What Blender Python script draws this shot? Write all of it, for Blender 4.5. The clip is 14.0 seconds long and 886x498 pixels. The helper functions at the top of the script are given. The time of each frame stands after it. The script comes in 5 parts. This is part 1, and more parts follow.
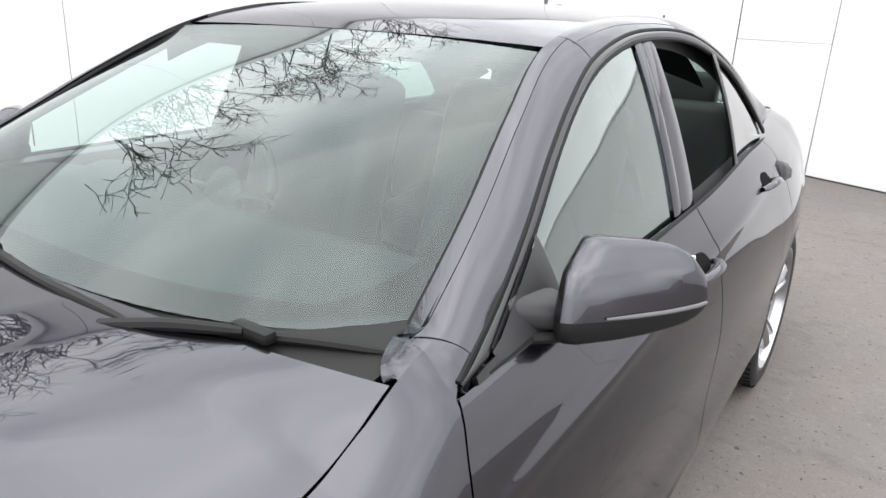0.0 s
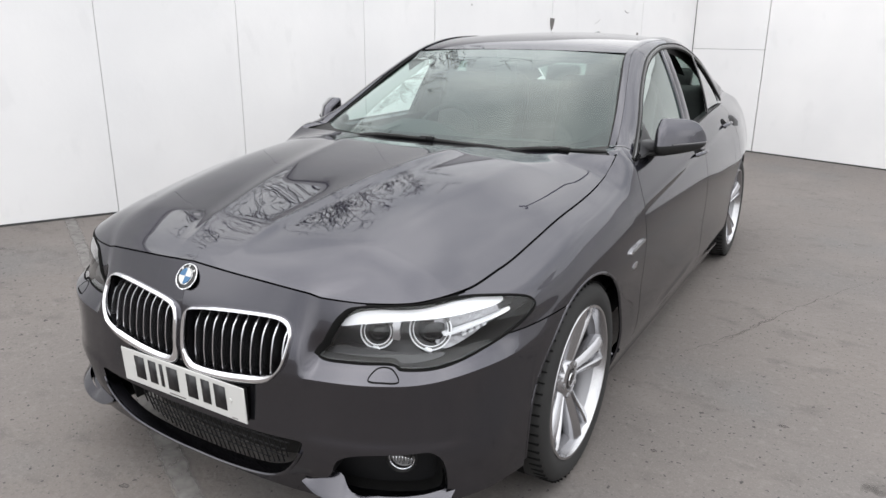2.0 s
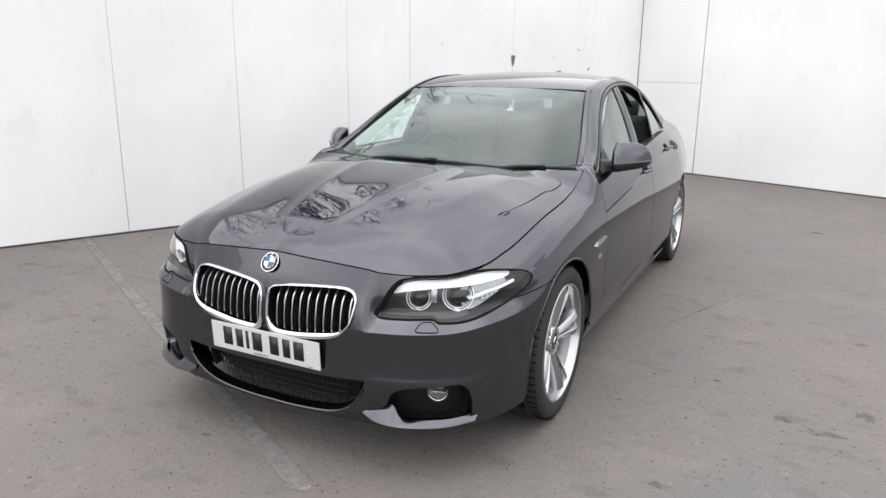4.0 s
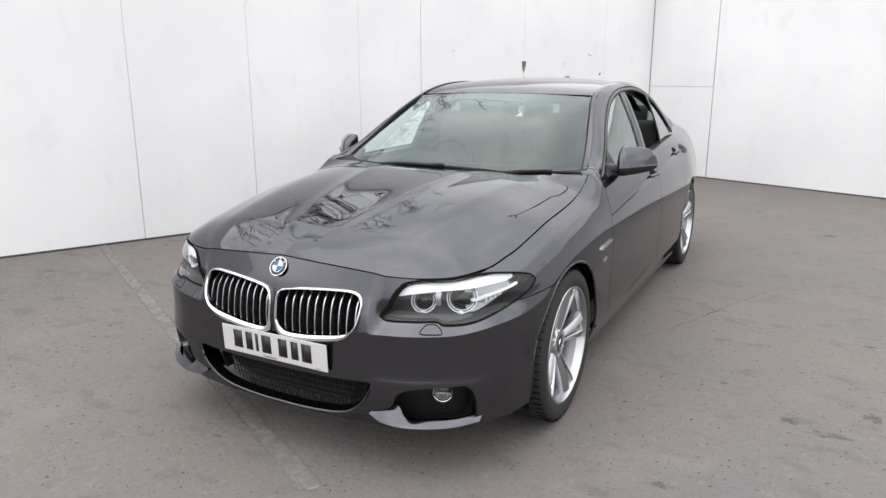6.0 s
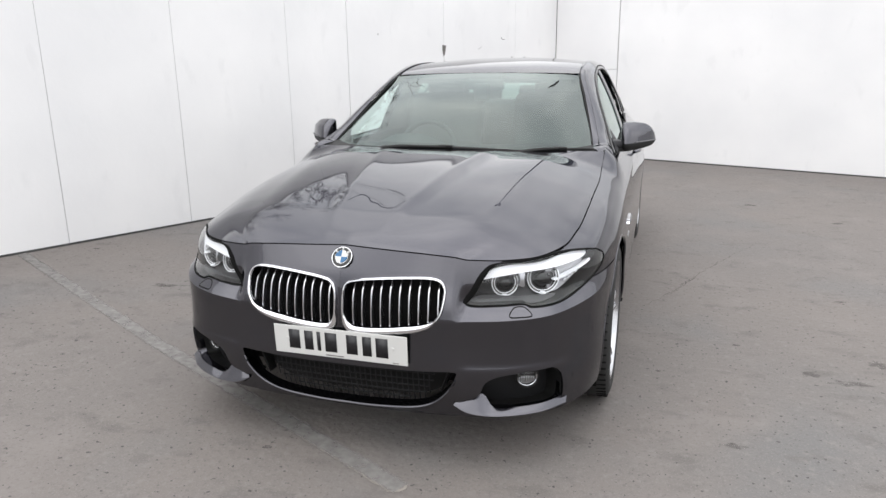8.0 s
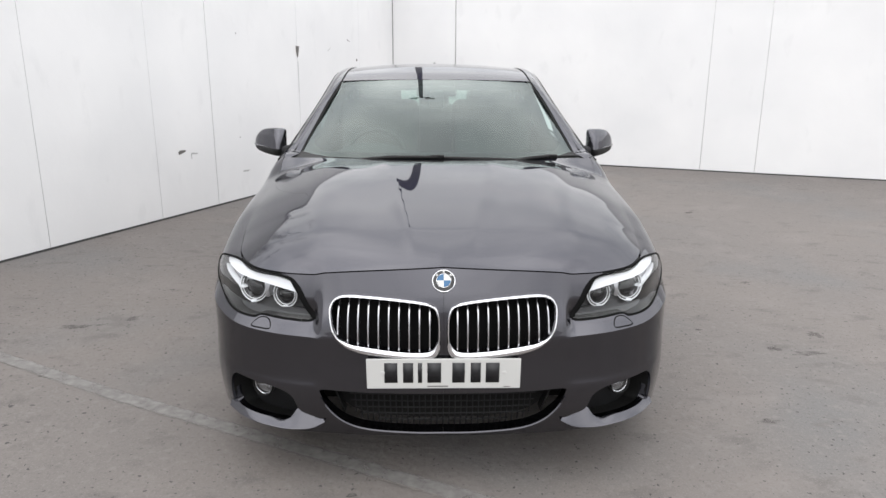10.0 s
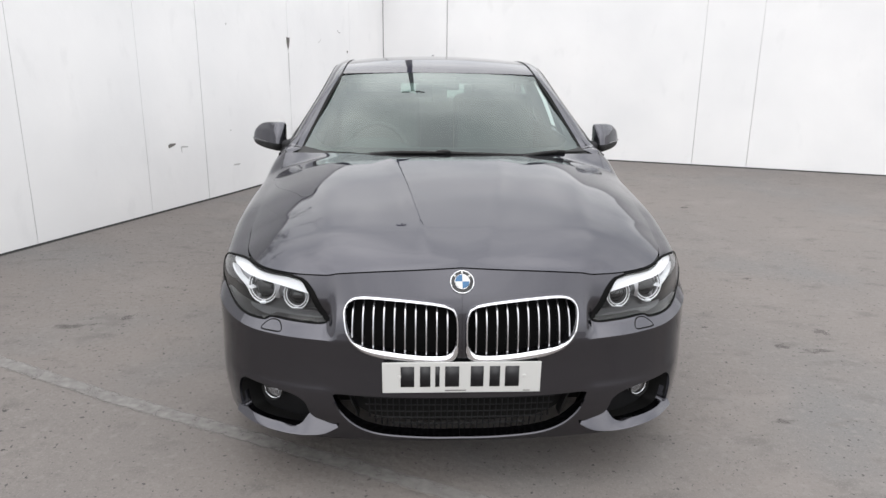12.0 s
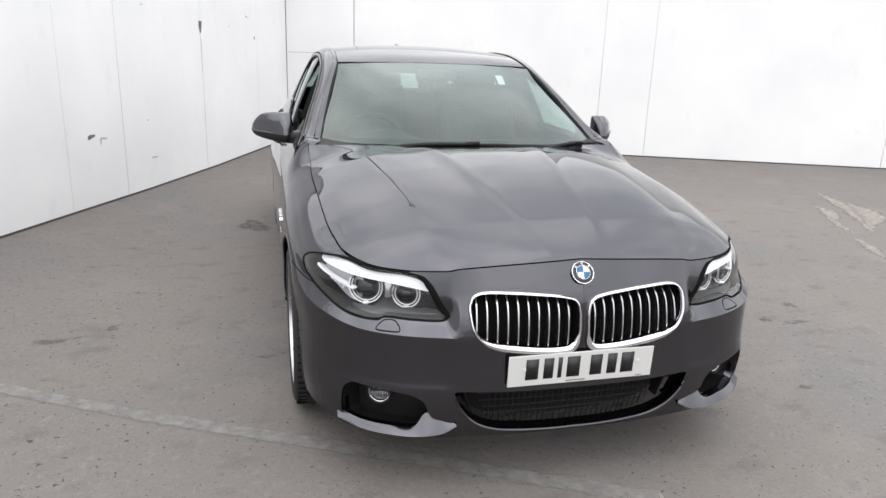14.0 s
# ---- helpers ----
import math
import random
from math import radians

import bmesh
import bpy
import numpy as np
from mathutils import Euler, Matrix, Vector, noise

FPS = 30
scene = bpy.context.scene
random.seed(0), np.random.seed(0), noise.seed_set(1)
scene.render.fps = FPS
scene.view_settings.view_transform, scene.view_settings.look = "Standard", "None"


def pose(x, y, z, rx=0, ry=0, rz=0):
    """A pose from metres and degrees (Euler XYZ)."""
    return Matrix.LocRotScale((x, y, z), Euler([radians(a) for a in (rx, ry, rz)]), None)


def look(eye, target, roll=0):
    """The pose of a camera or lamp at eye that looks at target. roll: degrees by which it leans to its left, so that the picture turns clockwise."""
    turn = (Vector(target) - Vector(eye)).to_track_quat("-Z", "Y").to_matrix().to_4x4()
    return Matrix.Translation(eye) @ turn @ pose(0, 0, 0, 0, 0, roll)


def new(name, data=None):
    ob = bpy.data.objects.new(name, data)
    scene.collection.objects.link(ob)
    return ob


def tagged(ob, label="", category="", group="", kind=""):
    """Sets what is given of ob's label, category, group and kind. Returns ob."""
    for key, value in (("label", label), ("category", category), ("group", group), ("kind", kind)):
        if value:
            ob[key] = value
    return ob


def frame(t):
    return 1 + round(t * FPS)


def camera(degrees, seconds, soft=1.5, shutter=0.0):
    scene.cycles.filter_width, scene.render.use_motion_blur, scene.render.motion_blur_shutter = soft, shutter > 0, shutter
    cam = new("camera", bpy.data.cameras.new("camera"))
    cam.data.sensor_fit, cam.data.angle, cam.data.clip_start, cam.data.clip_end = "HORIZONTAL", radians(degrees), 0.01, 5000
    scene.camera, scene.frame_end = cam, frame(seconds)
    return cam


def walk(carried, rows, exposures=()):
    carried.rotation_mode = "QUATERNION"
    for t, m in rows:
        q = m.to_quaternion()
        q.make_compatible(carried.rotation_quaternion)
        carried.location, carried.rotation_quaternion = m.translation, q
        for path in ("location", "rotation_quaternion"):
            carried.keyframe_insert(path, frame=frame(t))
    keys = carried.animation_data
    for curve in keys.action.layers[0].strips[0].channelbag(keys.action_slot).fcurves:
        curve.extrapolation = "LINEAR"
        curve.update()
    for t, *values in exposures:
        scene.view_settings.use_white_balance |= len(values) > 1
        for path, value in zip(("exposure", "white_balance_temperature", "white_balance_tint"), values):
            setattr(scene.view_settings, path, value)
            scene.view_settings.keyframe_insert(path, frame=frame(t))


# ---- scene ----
cam = camera(64.6, 14.0)
PATH = [
    (0, (1.237, 0.002, 1.412), (0.186, 1.581, 0.778), 2.8),
    (0.5, (1.29, -0.515, 1.428), (0.289, 1.107, 0.821), 1.1),
    (1, (1.4, -1.039, 1.432), (0.389, 0.564, 0.792), 1.2),
    (1.5, (1.492, -1.597, 1.447), (0.51, 0.043, 0.86), 0.2),
    (2, (1.585, -2.031, 1.418), (0.604, -0.385, 0.842), 0.5),
    (2.5, (1.645, -2.4, 1.435), (0.724, -0.72, 0.861), 0.5),
    (3, (1.672, -2.681, 1.46), (0.808, -0.957, 0.931), 0.4),
    (5.5, (1.783, -2.771, 1.475), (0.87, -1.059, 0.993), 0.1),
    (6, (1.785, -2.773, 1.475), (0.865, -1.064, 0.994), -0.1),
    (6.5, (1.779, -2.77, 1.474), (0.853, -1.063, 0.994), 0.1),
    (7, (1.721, -2.78, 1.452), (0.853, -1.052, 0.938), 1.0),
    (7.5, (1.406, -2.925, 1.453), (0.737, -1.103, 0.971), -0.5),
    (8, (1.061, -2.971, 1.426), (0.482, -1.126, 0.914), -0.7),
    (8.5, (0.697, -2.962, 1.459), (0.339, -1.067, 0.929), -0.3),
    (9, (0.318, -3.058, 1.468), (0.174, -1.129, 0.963), -0.5),
    (11.5, (-0.158, -2.946, 1.481), (-0.063, -1.022, 0.945), 0.5),
    (12, (-0.164, -2.94, 1.475), (-0.074, -1.015, 0.939), 0.6),
    (12.5, (-0.241, -2.927, 1.47), (-0.108, -1.004, 0.933), 1.7),
    (13, (-0.555, -2.934, 1.465), (-0.271, -1.026, 0.94), 1.3),
    (13.5, (-0.813, -2.895, 1.455), (-0.387, -1.01, 0.94), 2.5),
    (14, (-1.009, -2.789, 1.461), (-0.515, -0.932, 0.907), 2.0),
]
walk(cam, [(t, look(eye, target, roll)) for t, eye, target, roll in PATH], exposures=[(0, 0.50), (0.5, 0.26), (1, 0.08), (1.5, -0.01), (2, 0.02), (2.5, 0.10), (3, 0.10), (5.5, 0.0), (6.5, 0.0), (7.5, 0.05), (9, 0.0), (11.5, -0.02), (12.5, 0.0), (14, 0.08)])

# ---- world, sun and exposure ----
world = bpy.data.worlds.new("overcast_sky")
scene.world = world
world.use_nodes = True
wn, wl = world.node_tree.nodes, world.node_tree.links
sky = wn.new("ShaderNodeTexSky")
sky.sky_type, sky.sun_disc = "NISHITA", False
sky.sun_elevation, sky.sun_rotation = radians(66), radians(199.4)
sky.air_density, sky.dust_density, sky.ozone_density = 1.0, 6.0, 1.0
grey = wn.new("ShaderNodeHueSaturation")
grey.inputs["Saturation"].default_value = 0.2
wl.new(sky.outputs[0], grey.inputs["Color"])
# a closed, faintly clouded cover over the clear sky
where, cloud = wn.new("ShaderNodeTexCoord"), wn.new("ShaderNodeTexNoise")
cloud.inputs["Scale"].default_value, cloud.inputs["Detail"].default_value = 2.5, 5
wl.new(where.outputs["Generated"], cloud.inputs["Vector"])
ramp = wn.new("ShaderNodeValToRGB")
ramp.color_ramp.elements[0].position, ramp.color_ramp.elements[0].color = 0.35, (0.74, 0.76, 0.80, 1)
ramp.color_ramp.elements[1].position, ramp.color_ramp.elements[1].color = 0.65, (1.28, 1.28, 1.28, 1)
wl.new(cloud.outputs["Fac"], ramp.inputs[0])
# a thin bright overcast, a little brighter overhead than at the horizon
split_z, rise, bright = wn.new("ShaderNodeSeparateXYZ"), wn.new("ShaderNodeMapRange"), wn.new("ShaderNodeVectorMath")
wl.new(where.outputs["Generated"], split_z.inputs[0])
wl.new(split_z.outputs["Z"], rise.inputs["Value"])
rise.inputs["From Min"].default_value, rise.inputs["From Max"].default_value = 0.0, 1.0
rise.inputs["To Min"].default_value, rise.inputs["To Max"].default_value = 10.5, 19.0
bright.operation = "SCALE"
wl.new(ramp.outputs[0], bright.inputs[0])
wl.new(rise.outputs[0], bright.inputs["Scale"])
cover = wn.new("ShaderNodeMix")
cover.data_type = "RGBA"
cover.inputs["Factor"].default_value = 0.9
wl.new(grey.outputs[0], cover.inputs["A"])
wl.new(bright.outputs[0], cover.inputs["B"])
wl.new(cover.outputs["Result"], wn["Background"].inputs[0])
wn["Background"].inputs[1].default_value = 0.142
sun = new("sun", bpy.data.lights.new("sun", "SUN"))
sun.data.energy, sun.data.angle, sun.data.color = 0.5, radians(90), (1, 0.97, 0.94)
sun.matrix_world = look((-1.2, -3.4, 8.1), (0, 0, 0))


# ---- materials ----
def material(name, colour, rough=0.5, metal=0.0, **more):
    m = bpy.data.materials.new(name)
    m.use_nodes = True
    b = m.node_tree.nodes["Principled BSDF"]
    b.inputs["Base Color"].default_value = (*colour, 1)
    b.inputs["Roughness"].default_value, b.inputs["Metallic"].default_value = rough, metal
    for key, value in more.items():
        b.inputs[key.replace("_", " ")].default_value = value
    return m


def node(m, kind, **values):
    n = m.node_tree.nodes.new(kind)
    for key, value in values.items():
        n.inputs[key.replace("_", " ")].default_value = value
    return n


def wire(m, a, b):
    m.node_tree.links.new(a, b)


def grain(m, scale, low, high, detail=4, stretch=None):
    """A noise in object space, mapped to low..high."""
    co = node(m, "ShaderNodeTexCoord")
    t = node(m, "ShaderNodeTexNoise", Scale=scale, Detail=detail)
    if stretch:
        mp = node(m, "ShaderNodeMapping", Scale=stretch)
        wire(m, co.outputs["Object"], mp.inputs["Vector"])
        wire(m, mp.outputs[0], t.inputs["Vector"])
    else:
        wire(m, co.outputs["Object"], t.inputs["Vector"])
    r = node(m, "ShaderNodeMapRange", From_Min=0.3, From_Max=0.7, To_Min=low, To_Max=high)
    wire(m, t.outputs["Fac"], r.inputs["Value"])
    return r.outputs[0]


def mottle(m, colours, sources):
    """Base colour: the first colour, then each next one laid over by its source."""
    b = m.node_tree.nodes["Principled BSDF"]
    last = None
    for c, s in zip(colours[1:], sources):
        mix = node(m, "ShaderNodeMix")
        mix.data_type = "RGBA"
        if last:
            wire(m, last, mix.inputs["A"])
        else:
            mix.inputs["A"].default_value = (*colours[0], 1)
        mix.inputs["B"].default_value = (*c, 1)
        wire(m, s, mix.inputs["Factor"])
        last = mix.outputs["Result"]
    wire(m, last, b.inputs["Base Color"])


def relief(m, source, strength, distance=0.01):
    bump = node(m, "ShaderNodeBump", Strength=strength, Distance=distance)
    wire(m, source, bump.inputs["Height"])
    wire(m, bump.outputs[0], m.node_tree.nodes["Principled BSDF"].inputs["Normal"])


PAINT = material("grey_metallic_paint", (0.058, 0.057, 0.068), 0.2, 1.0, Specular_Tint=(0.30, 0.30, 0.32, 1), Coat_Weight=1.0, Coat_Roughness=0.015, Coat_IOR=1.5)
flake = grain(PAINT, 900, 0.17, 0.27, 1)
wire(PAINT, flake, PAINT.node_tree.nodes["Principled BSDF"].inputs["Roughness"])
BLACK = material("black_plastic", (0.009, 0.009, 0.009), 0.5, Specular_IOR_Level=0.22)
relief(BLACK, grain(BLACK, 600, 0, 1, 2), 0.15, 0.001)
GLOSS = material("gloss_black_trim", (0.008, 0.008, 0.009), 0.12)
RUBBER = material("rubber_seal", (0.008, 0.008, 0.008), 0.6, Specular_IOR_Level=0.2)
# matt black of real parts; also shade put into shut lines and handle cups
DARK = material("matt_black_and_gap_shade", (0.006, 0.006, 0.006), 0.9, Specular_IOR_Level=0.08)
BASE = material("mirror_base_plastic", (0.022, 0.022, 0.024), 0.45, Specular_IOR_Level=0.35)
INTAKEBLACK = material("dusty_black_mesh", (0.012, 0.012, 0.013), 0.55, Specular_IOR_Level=0.25)
TYRE = material("tyre_rubber", (0.013, 0.013, 0.013), 0.8)
relief(TYRE, grain(TYRE, 250, 0, 1, 2), 0.2, 0.001)
CHROME = material("chrome", (0.80, 0.80, 0.82), 0.08, 1.0)
SLAT = material("satin_slat_chrome", (0.58, 0.58, 0.60), 0.25, 1.0)
SATIN = material("satin_aluminium", (0.5, 0.5, 0.52), 0.28, 1.0)
ALLOY = material("silver_alloy_paint", (0.43, 0.43, 0.445), 0.24, 1.0, Coat_Weight=0.4, Coat_Roughness=0.1)
# darker than the spokes: the shade behind them is put into this colour
BARREL = material("shaded_rim_barrel", (0.21, 0.21, 0.22), 0.4, 1.0)
DISC = material("brake_disc_iron", (0.15, 0.148, 0.146), 0.45, 1.0)
LAMPHOUSE = material("lamp_housing_grey", (0.028, 0.028, 0.030), 0.35)
FABRIC = material("dark_seat_leather", (0.022, 0.022, 0.023), 0.5)
relief(FABRIC, grain(FABRIC, 300, 0, 1, 3), 0.3, 0.002)
DASH = material("dark_dashboard_plastic", (0.026, 0.027, 0.028), 0.75, Specular_IOR_Level=0.25)
WHITE = material("white_plate", (0.54, 0.54, 0.527), 0.4)
INK = material("black_print", (0.012, 0.012, 0.014), 0.4)
BLUE = material("blue_enamel", (0.02, 0.10, 0.22), 0.2)
BRIGHT = material("bright_lamp_reflector", (0.80, 0.80, 0.82), 0.10, 1.0)
REFLECTOR = material("silvered_side_reflector", (0.46, 0.46, 0.48), 0.32, 0.55)
relief(REFLECTOR, grain(REFLECTOR, 90, 0, 1, 1), 0.5, 0.004)
LENSWHITE = material("frosted_lamp_white", (0.92, 0.93, 0.95), 0.15)


def glass(name, tint, rough=0.0, clear=0.08, sheen=(0.92, 1.0, 0.97)):
    """A thin pane: mostly clear with a tint, and a mirror-like gloss that grows towards grazing."""
    m = bpy.data.materials.new(name)
    m.use_nodes = True
    nt = m.node_tree
    nt.nodes.clear()
    out = nt.nodes.new("ShaderNodeOutputMaterial")
    tr = nt.nodes.new("ShaderNodeBsdfTransparent")
    tr.inputs[0].default_value = (*tint, 1)
    gl = nt.nodes.new("ShaderNodeBsdfGlossy")
    gl.inputs["Roughness"].default_value = rough
    gl.inputs["Color"].default_value = (*sheen, 1)
    lw, power = nt.nodes.new("ShaderNodeLayerWeight"), nt.nodes.new("ShaderNodeMath")
    lw.inputs[0].default_value, power.operation = 0.5, "POWER"
    power.inputs[1].default_value = 4
    fr = nt.nodes.new("ShaderNodeMapRange")
    fr.inputs["To Min"].default_value = clear
    nt.links.new(lw.outputs["Facing"], power.inputs[0])
    nt.links.new(power.outputs[0], fr.inputs["Value"])
    mix = nt.nodes.new("ShaderNodeMixShader")
    nt.links.new(fr.outputs[0], mix.inputs[0])
    nt.links.new(tr.outputs[0], mix.inputs[1])
    nt.links.new(gl.outputs[0], mix.inputs[2])
    nt.links.new(mix.outputs[0], out.inputs[0])
    return m


GLASS = glass("tinted_window_glass", (0.40, 0.50, 0.455), 0.0, 0.155)
QUARTER = glass("reflective_quarter_glass", (0.42, 0.52, 0.48), 0.02, 0.18, (1, 1, 1))
SCREEN = glass("tinted_windscreen_glass", (0.58, 0.74, 0.685), 0.0, 0.068, (0.91, 0.99, 0.968))
LENS = glass("clear_lamp_cover", (0.93, 0.94, 0.95), 0.0, 0.04, (1, 1, 1))

WALLPAINT = material("white_wall_paint", (0.88, 0.88, 0.88), 0.55)
mottle(WALLPAINT, [(0.80, 0.796, 0.80), (0.725, 0.725, 0.735), (0.63, 0.63, 0.637)],
       [grain(WALLPAINT, 0.9, 0, 1, 3), grain(WALLPAINT, 5, -0.8, 0.22, 8, (1, 1, 0.5))])
relief(WALLPAINT, grain(WALLPAINT, 3, 0, 1, 6), 0.25, 0.01)
CONCRETE = material("worn_grey_concrete", (0.30, 0.29, 0.28), 0.85)
mottle(CONCRETE, [(0.130, 0.118, 0.112), (0.152, 0.134, 0.123), (0.122, 0.119, 0.118), (0.168, 0.151, 0.142), (0.098, 0.089, 0.083), (0.182, 0.167, 0.159), (0.095, 0.086, 0.081), (0.182, 0.168, 0.160), (0.045, 0.042, 0.040)],
       [grain(CONCRETE, 0.55, 0, 1, 6), grain(CONCRETE, 0.85, -0.9, 0.8, 10), grain(CONCRETE, 2.3, -1.0, 0.65, 12), grain(CONCRETE, 4.6, -1.5, 0.75, 12, (1, 1.6, 1)),
        grain(CONCRETE, 24, -0.9, 0.5, 8), grain(CONCRETE, 60, -1.0, 0.6, 6), grain(CONCRETE, 140, -1.1, 0.75, 3), grain(CONCRETE, 42, -17.0, 1.2, 2)])
relief(CONCRETE, grain(CONCRETE, 30, 0, 1, 12), 0.28, 0.006)
LINEPAINT = material("faded_line_paint", (0.27, 0.26, 0.25), 0.8)
mottle(LINEPAINT, [(0.198, 0.189, 0.182), (0.220, 0.210, 0.202), (0.174, 0.165, 0.158)], [grain(LINEPAINT, 5, -0.2, 1, 6), grain(LINEPAINT, 60, -0.5, 0.6, 4)])
STAIN = material("dark_stain", (0.10, 0.095, 0.09), 0.85)
mottle(STAIN, [(0.085, 0.078, 0.074), (0.125, 0.114, 0.107)], [grain(STAIN, 12, 0, 1, 6)])
PALE = material("pale_worn_screed", (0.30, 0.27, 0.235), 0.85)
mottle(PALE, [(0.250, 0.224, 0.200), (0.205, 0.186, 0.170)], [grain(PALE, 3, 0, 1, 8)])


def worn(m, soft=0.5):
    """Lets a mark fade out where its wear runs low, with a broken edge."""
    b, out = m.node_tree.nodes["Principled BSDF"], m.node_tree.nodes["Material Output"]
    at = node(m, "ShaderNodeAttribute")
    at.attribute_name = "wear"
    add = node(m, "ShaderNodeMath")
    wire(m, at.outputs["Fac"], add.inputs[0])
    wire(m, grain(m, 22, -soft, soft * 0.4, 8), add.inputs[1])
    add.use_clamp = True
    clear, mix = node(m, "ShaderNodeBsdfTransparent"), node(m, "ShaderNodeMixShader")
    wire(m, add.outputs[0], mix.inputs[0])
    wire(m, clear.outputs[0], mix.inputs[1])
    wire(m, b.outputs[0], mix.inputs[2])
    wire(m, mix.outputs[0], out.inputs[0])


worn(LINEPAINT, 0.3)
worn(STAIN)
worn(PALE, 0.35)
CRACK = material("open_crack", (0.125, 0.113, 0.105), 0.9)
INDICATOR = material("clear_indicator_lens", (0.10, 0.10, 0.105), 0.2)
worn(CRACK, 0.9)
JOINT = material("board_joint", (0.16, 0.16, 0.16), 0.9)
GRIME = material("dark_joint", (0.03, 0.03, 0.03), 0.9)
RUST = material("dark_scuff", (0.14, 0.13, 0.125), 0.8)
SCRAPE = material("grey_scrape", (0.42, 0.42, 0.42), 0.8)
BARK = material("bare_bark", (0.05, 0.04, 0.032), 0.9)
POST = material("galvanised_steel", (0.10, 0.10, 0.11), 0.5, 0.6)


# ---- mesh helpers ----
def part(name, bm, mat, parent=None, label="", sharp=40):
    for e in bm.edges:
        e.smooth = len(e.link_faces) != 2 or e.calc_face_angle(0) < radians(sharp)
    me = bpy.data.meshes.new(name)
    bm.to_mesh(me)
    bm.free()
    for p in me.polygons:
        p.use_smooth = True
    for m in mat if isinstance(mat, (list, tuple)) else [mat]:
        me.materials.append(m)
    ob = new(name, me)
    ob.parent = parent
    if label:
        ob["label"] = label
    return ob


def thing(name, label, category, group="", kind=""):
    return tagged(new(name), label, category, group, kind)


def hermite(xs, ys, keep=True):
    """A smooth curve through (xs, ys); keep: no overshoot."""
    xs, ys = np.array(xs, float), np.array(ys, float)
    d = np.diff(ys) / np.diff(xs)
    m = np.empty_like(ys)
    m[0], m[-1] = d[0], d[-1]
    a, b = d[:-1], d[1:]
    if keep:
        m[1:-1] = np.where(a * b > 0, 2 * a * b / np.where(a + b == 0, 1, a + b), 0)
    else:
        h = np.diff(xs)
        m[1:-1] = (a * h[1:] + b * h[:-1]) / (h[1:] + h[:-1])

    def f(x):
        x = np.clip(x, xs[0], xs[-1])
        i = np.clip(np.searchsorted(xs, x) - 1, 0, len(xs) - 2)
        h = xs[i + 1] - xs[i]
        t = (x - xs[i]) / h
        return ((2 * t**3 - 3 * t**2 + 1) * ys[i] + (t**3 - 2 * t**2 + t) * h * m[i]
                + (3 * t**2 - 2 * t**3) * ys[i + 1] + (t**3 - t**2) * h * m[i + 1])
    return f


def curve3(points, n=0):
    """A smooth curve in space through points, over 0..1 by chord length."""
    p = np.array(points, float)
    t = np.r_[0, np.cumsum(np.linalg.norm(np.diff(p, axis=0), axis=1))]
    t /= t[-1]
    fs = [hermite(t, p[:, k], False) for k in range(p.shape[1])]
    return lambda u: np.stack([f(np.asarray(u, float)) for f in fs], -1)


def outline(points, n=8):
    """A closed smooth outline in the plane, n points to a span."""
    p = np.array(points, float)
    out = []
    for i in range(len(p)):
        a, b, c, d = p[i - 1], p[i], p[(i + 1) % len(p)], p[(i + 2) % len(p)]
        for k in range(n):
            t = k / n
            out.append(0.5 * (2 * b + (c - a) * t + (2 * a - 5 * b + 4 * c - d) * t * t + (3 * b - a - 3 * c + d) * t**3))
    return np.array(out)


def inside(poly, p):
    x, y = p
    a, b = poly, np.roll(poly, -1, 0)
    c = (a[:, 1] > y) != (b[:, 1] > y)
    with np.errstate(divide="ignore", invalid="ignore"):
        xi = a[:, 0] + (y - a[:, 1]) * (b[:, 0] - a[:, 0]) / (b[:, 1] - a[:, 1])
    return bool(np.sum(c & (x < xi)) % 2)


def nearest(poly, p):
    a = poly
    d = np.roll(poly, -1, 0) - a
    t = np.clip(((p - a) * d).sum(1) / np.maximum((d * d).sum(1), 1e-12), 0, 1)
    q = a + d * t[:, None]
    return q[np.argmin(((q - p) ** 2).sum(1))]


def grid(points, closed=False):
    """A bmesh sheet from an array (n, m, 3)."""
    bm = bmesh.new()
    n, m = points.shape[:2]
    vs = [[bm.verts.new(points[i, j]) for j in range(m)] for i in range(n)]
    for i in range(n if closed else n - 1):
        for j in range(m - 1):
            k = (i + 1) % n
            try:
                bm.faces.new((vs[i][j], vs[k][j], vs[k][j + 1], vs[i][j + 1]))
            except ValueError:
                pass
    return bm


def fold_edges(bm, depth, keep_centre=True):
    """Turns the free edges inwards, so that a sheet shows its thickness."""
    bm.normal_update()
    free = [e for e in bm.edges if e.is_boundary and not (keep_centre and all(abs(v.co.x) < 1e-5 for v in e.verts))]
    made = bmesh.ops.extrude_edge_only(bm, edges=free)["geom"]
    bm.verts.ensure_lookup_table()
    normals = {}
    for v in made:
        if isinstance(v, bmesh.types.BMVert):
            for e in v.link_edges:
                o = e.other_vert(v)
                if (o.co - v.co).length < 1e-7:
                    normals[v] = o.normal.copy()
    for v, n in normals.items():
        v.co -= n * depth
    return bm


def mirrored(bm):
    """Adds the other half across x = 0."""
    made = bmesh.ops.duplicate(bm, geom=bm.verts[:] + bm.edges[:] + bm.faces[:])["geom"]
    for g in made:
        if isinstance(g, bmesh.types.BMVert):
            g.co.x *= -1
    bmesh.ops.reverse_faces(bm, faces=[g for g in made if isinstance(g, bmesh.types.BMFace)])
    bmesh.ops.remove_doubles(bm, verts=[v for v in bm.verts if abs(v.co.x) < 1e-4], dist=1e-4)
    return bm


def flip_x(bm):
    for v in bm.verts:
        v.co.x *= -1
    bmesh.ops.reverse_faces(bm, faces=bm.faces[:])
    return bm


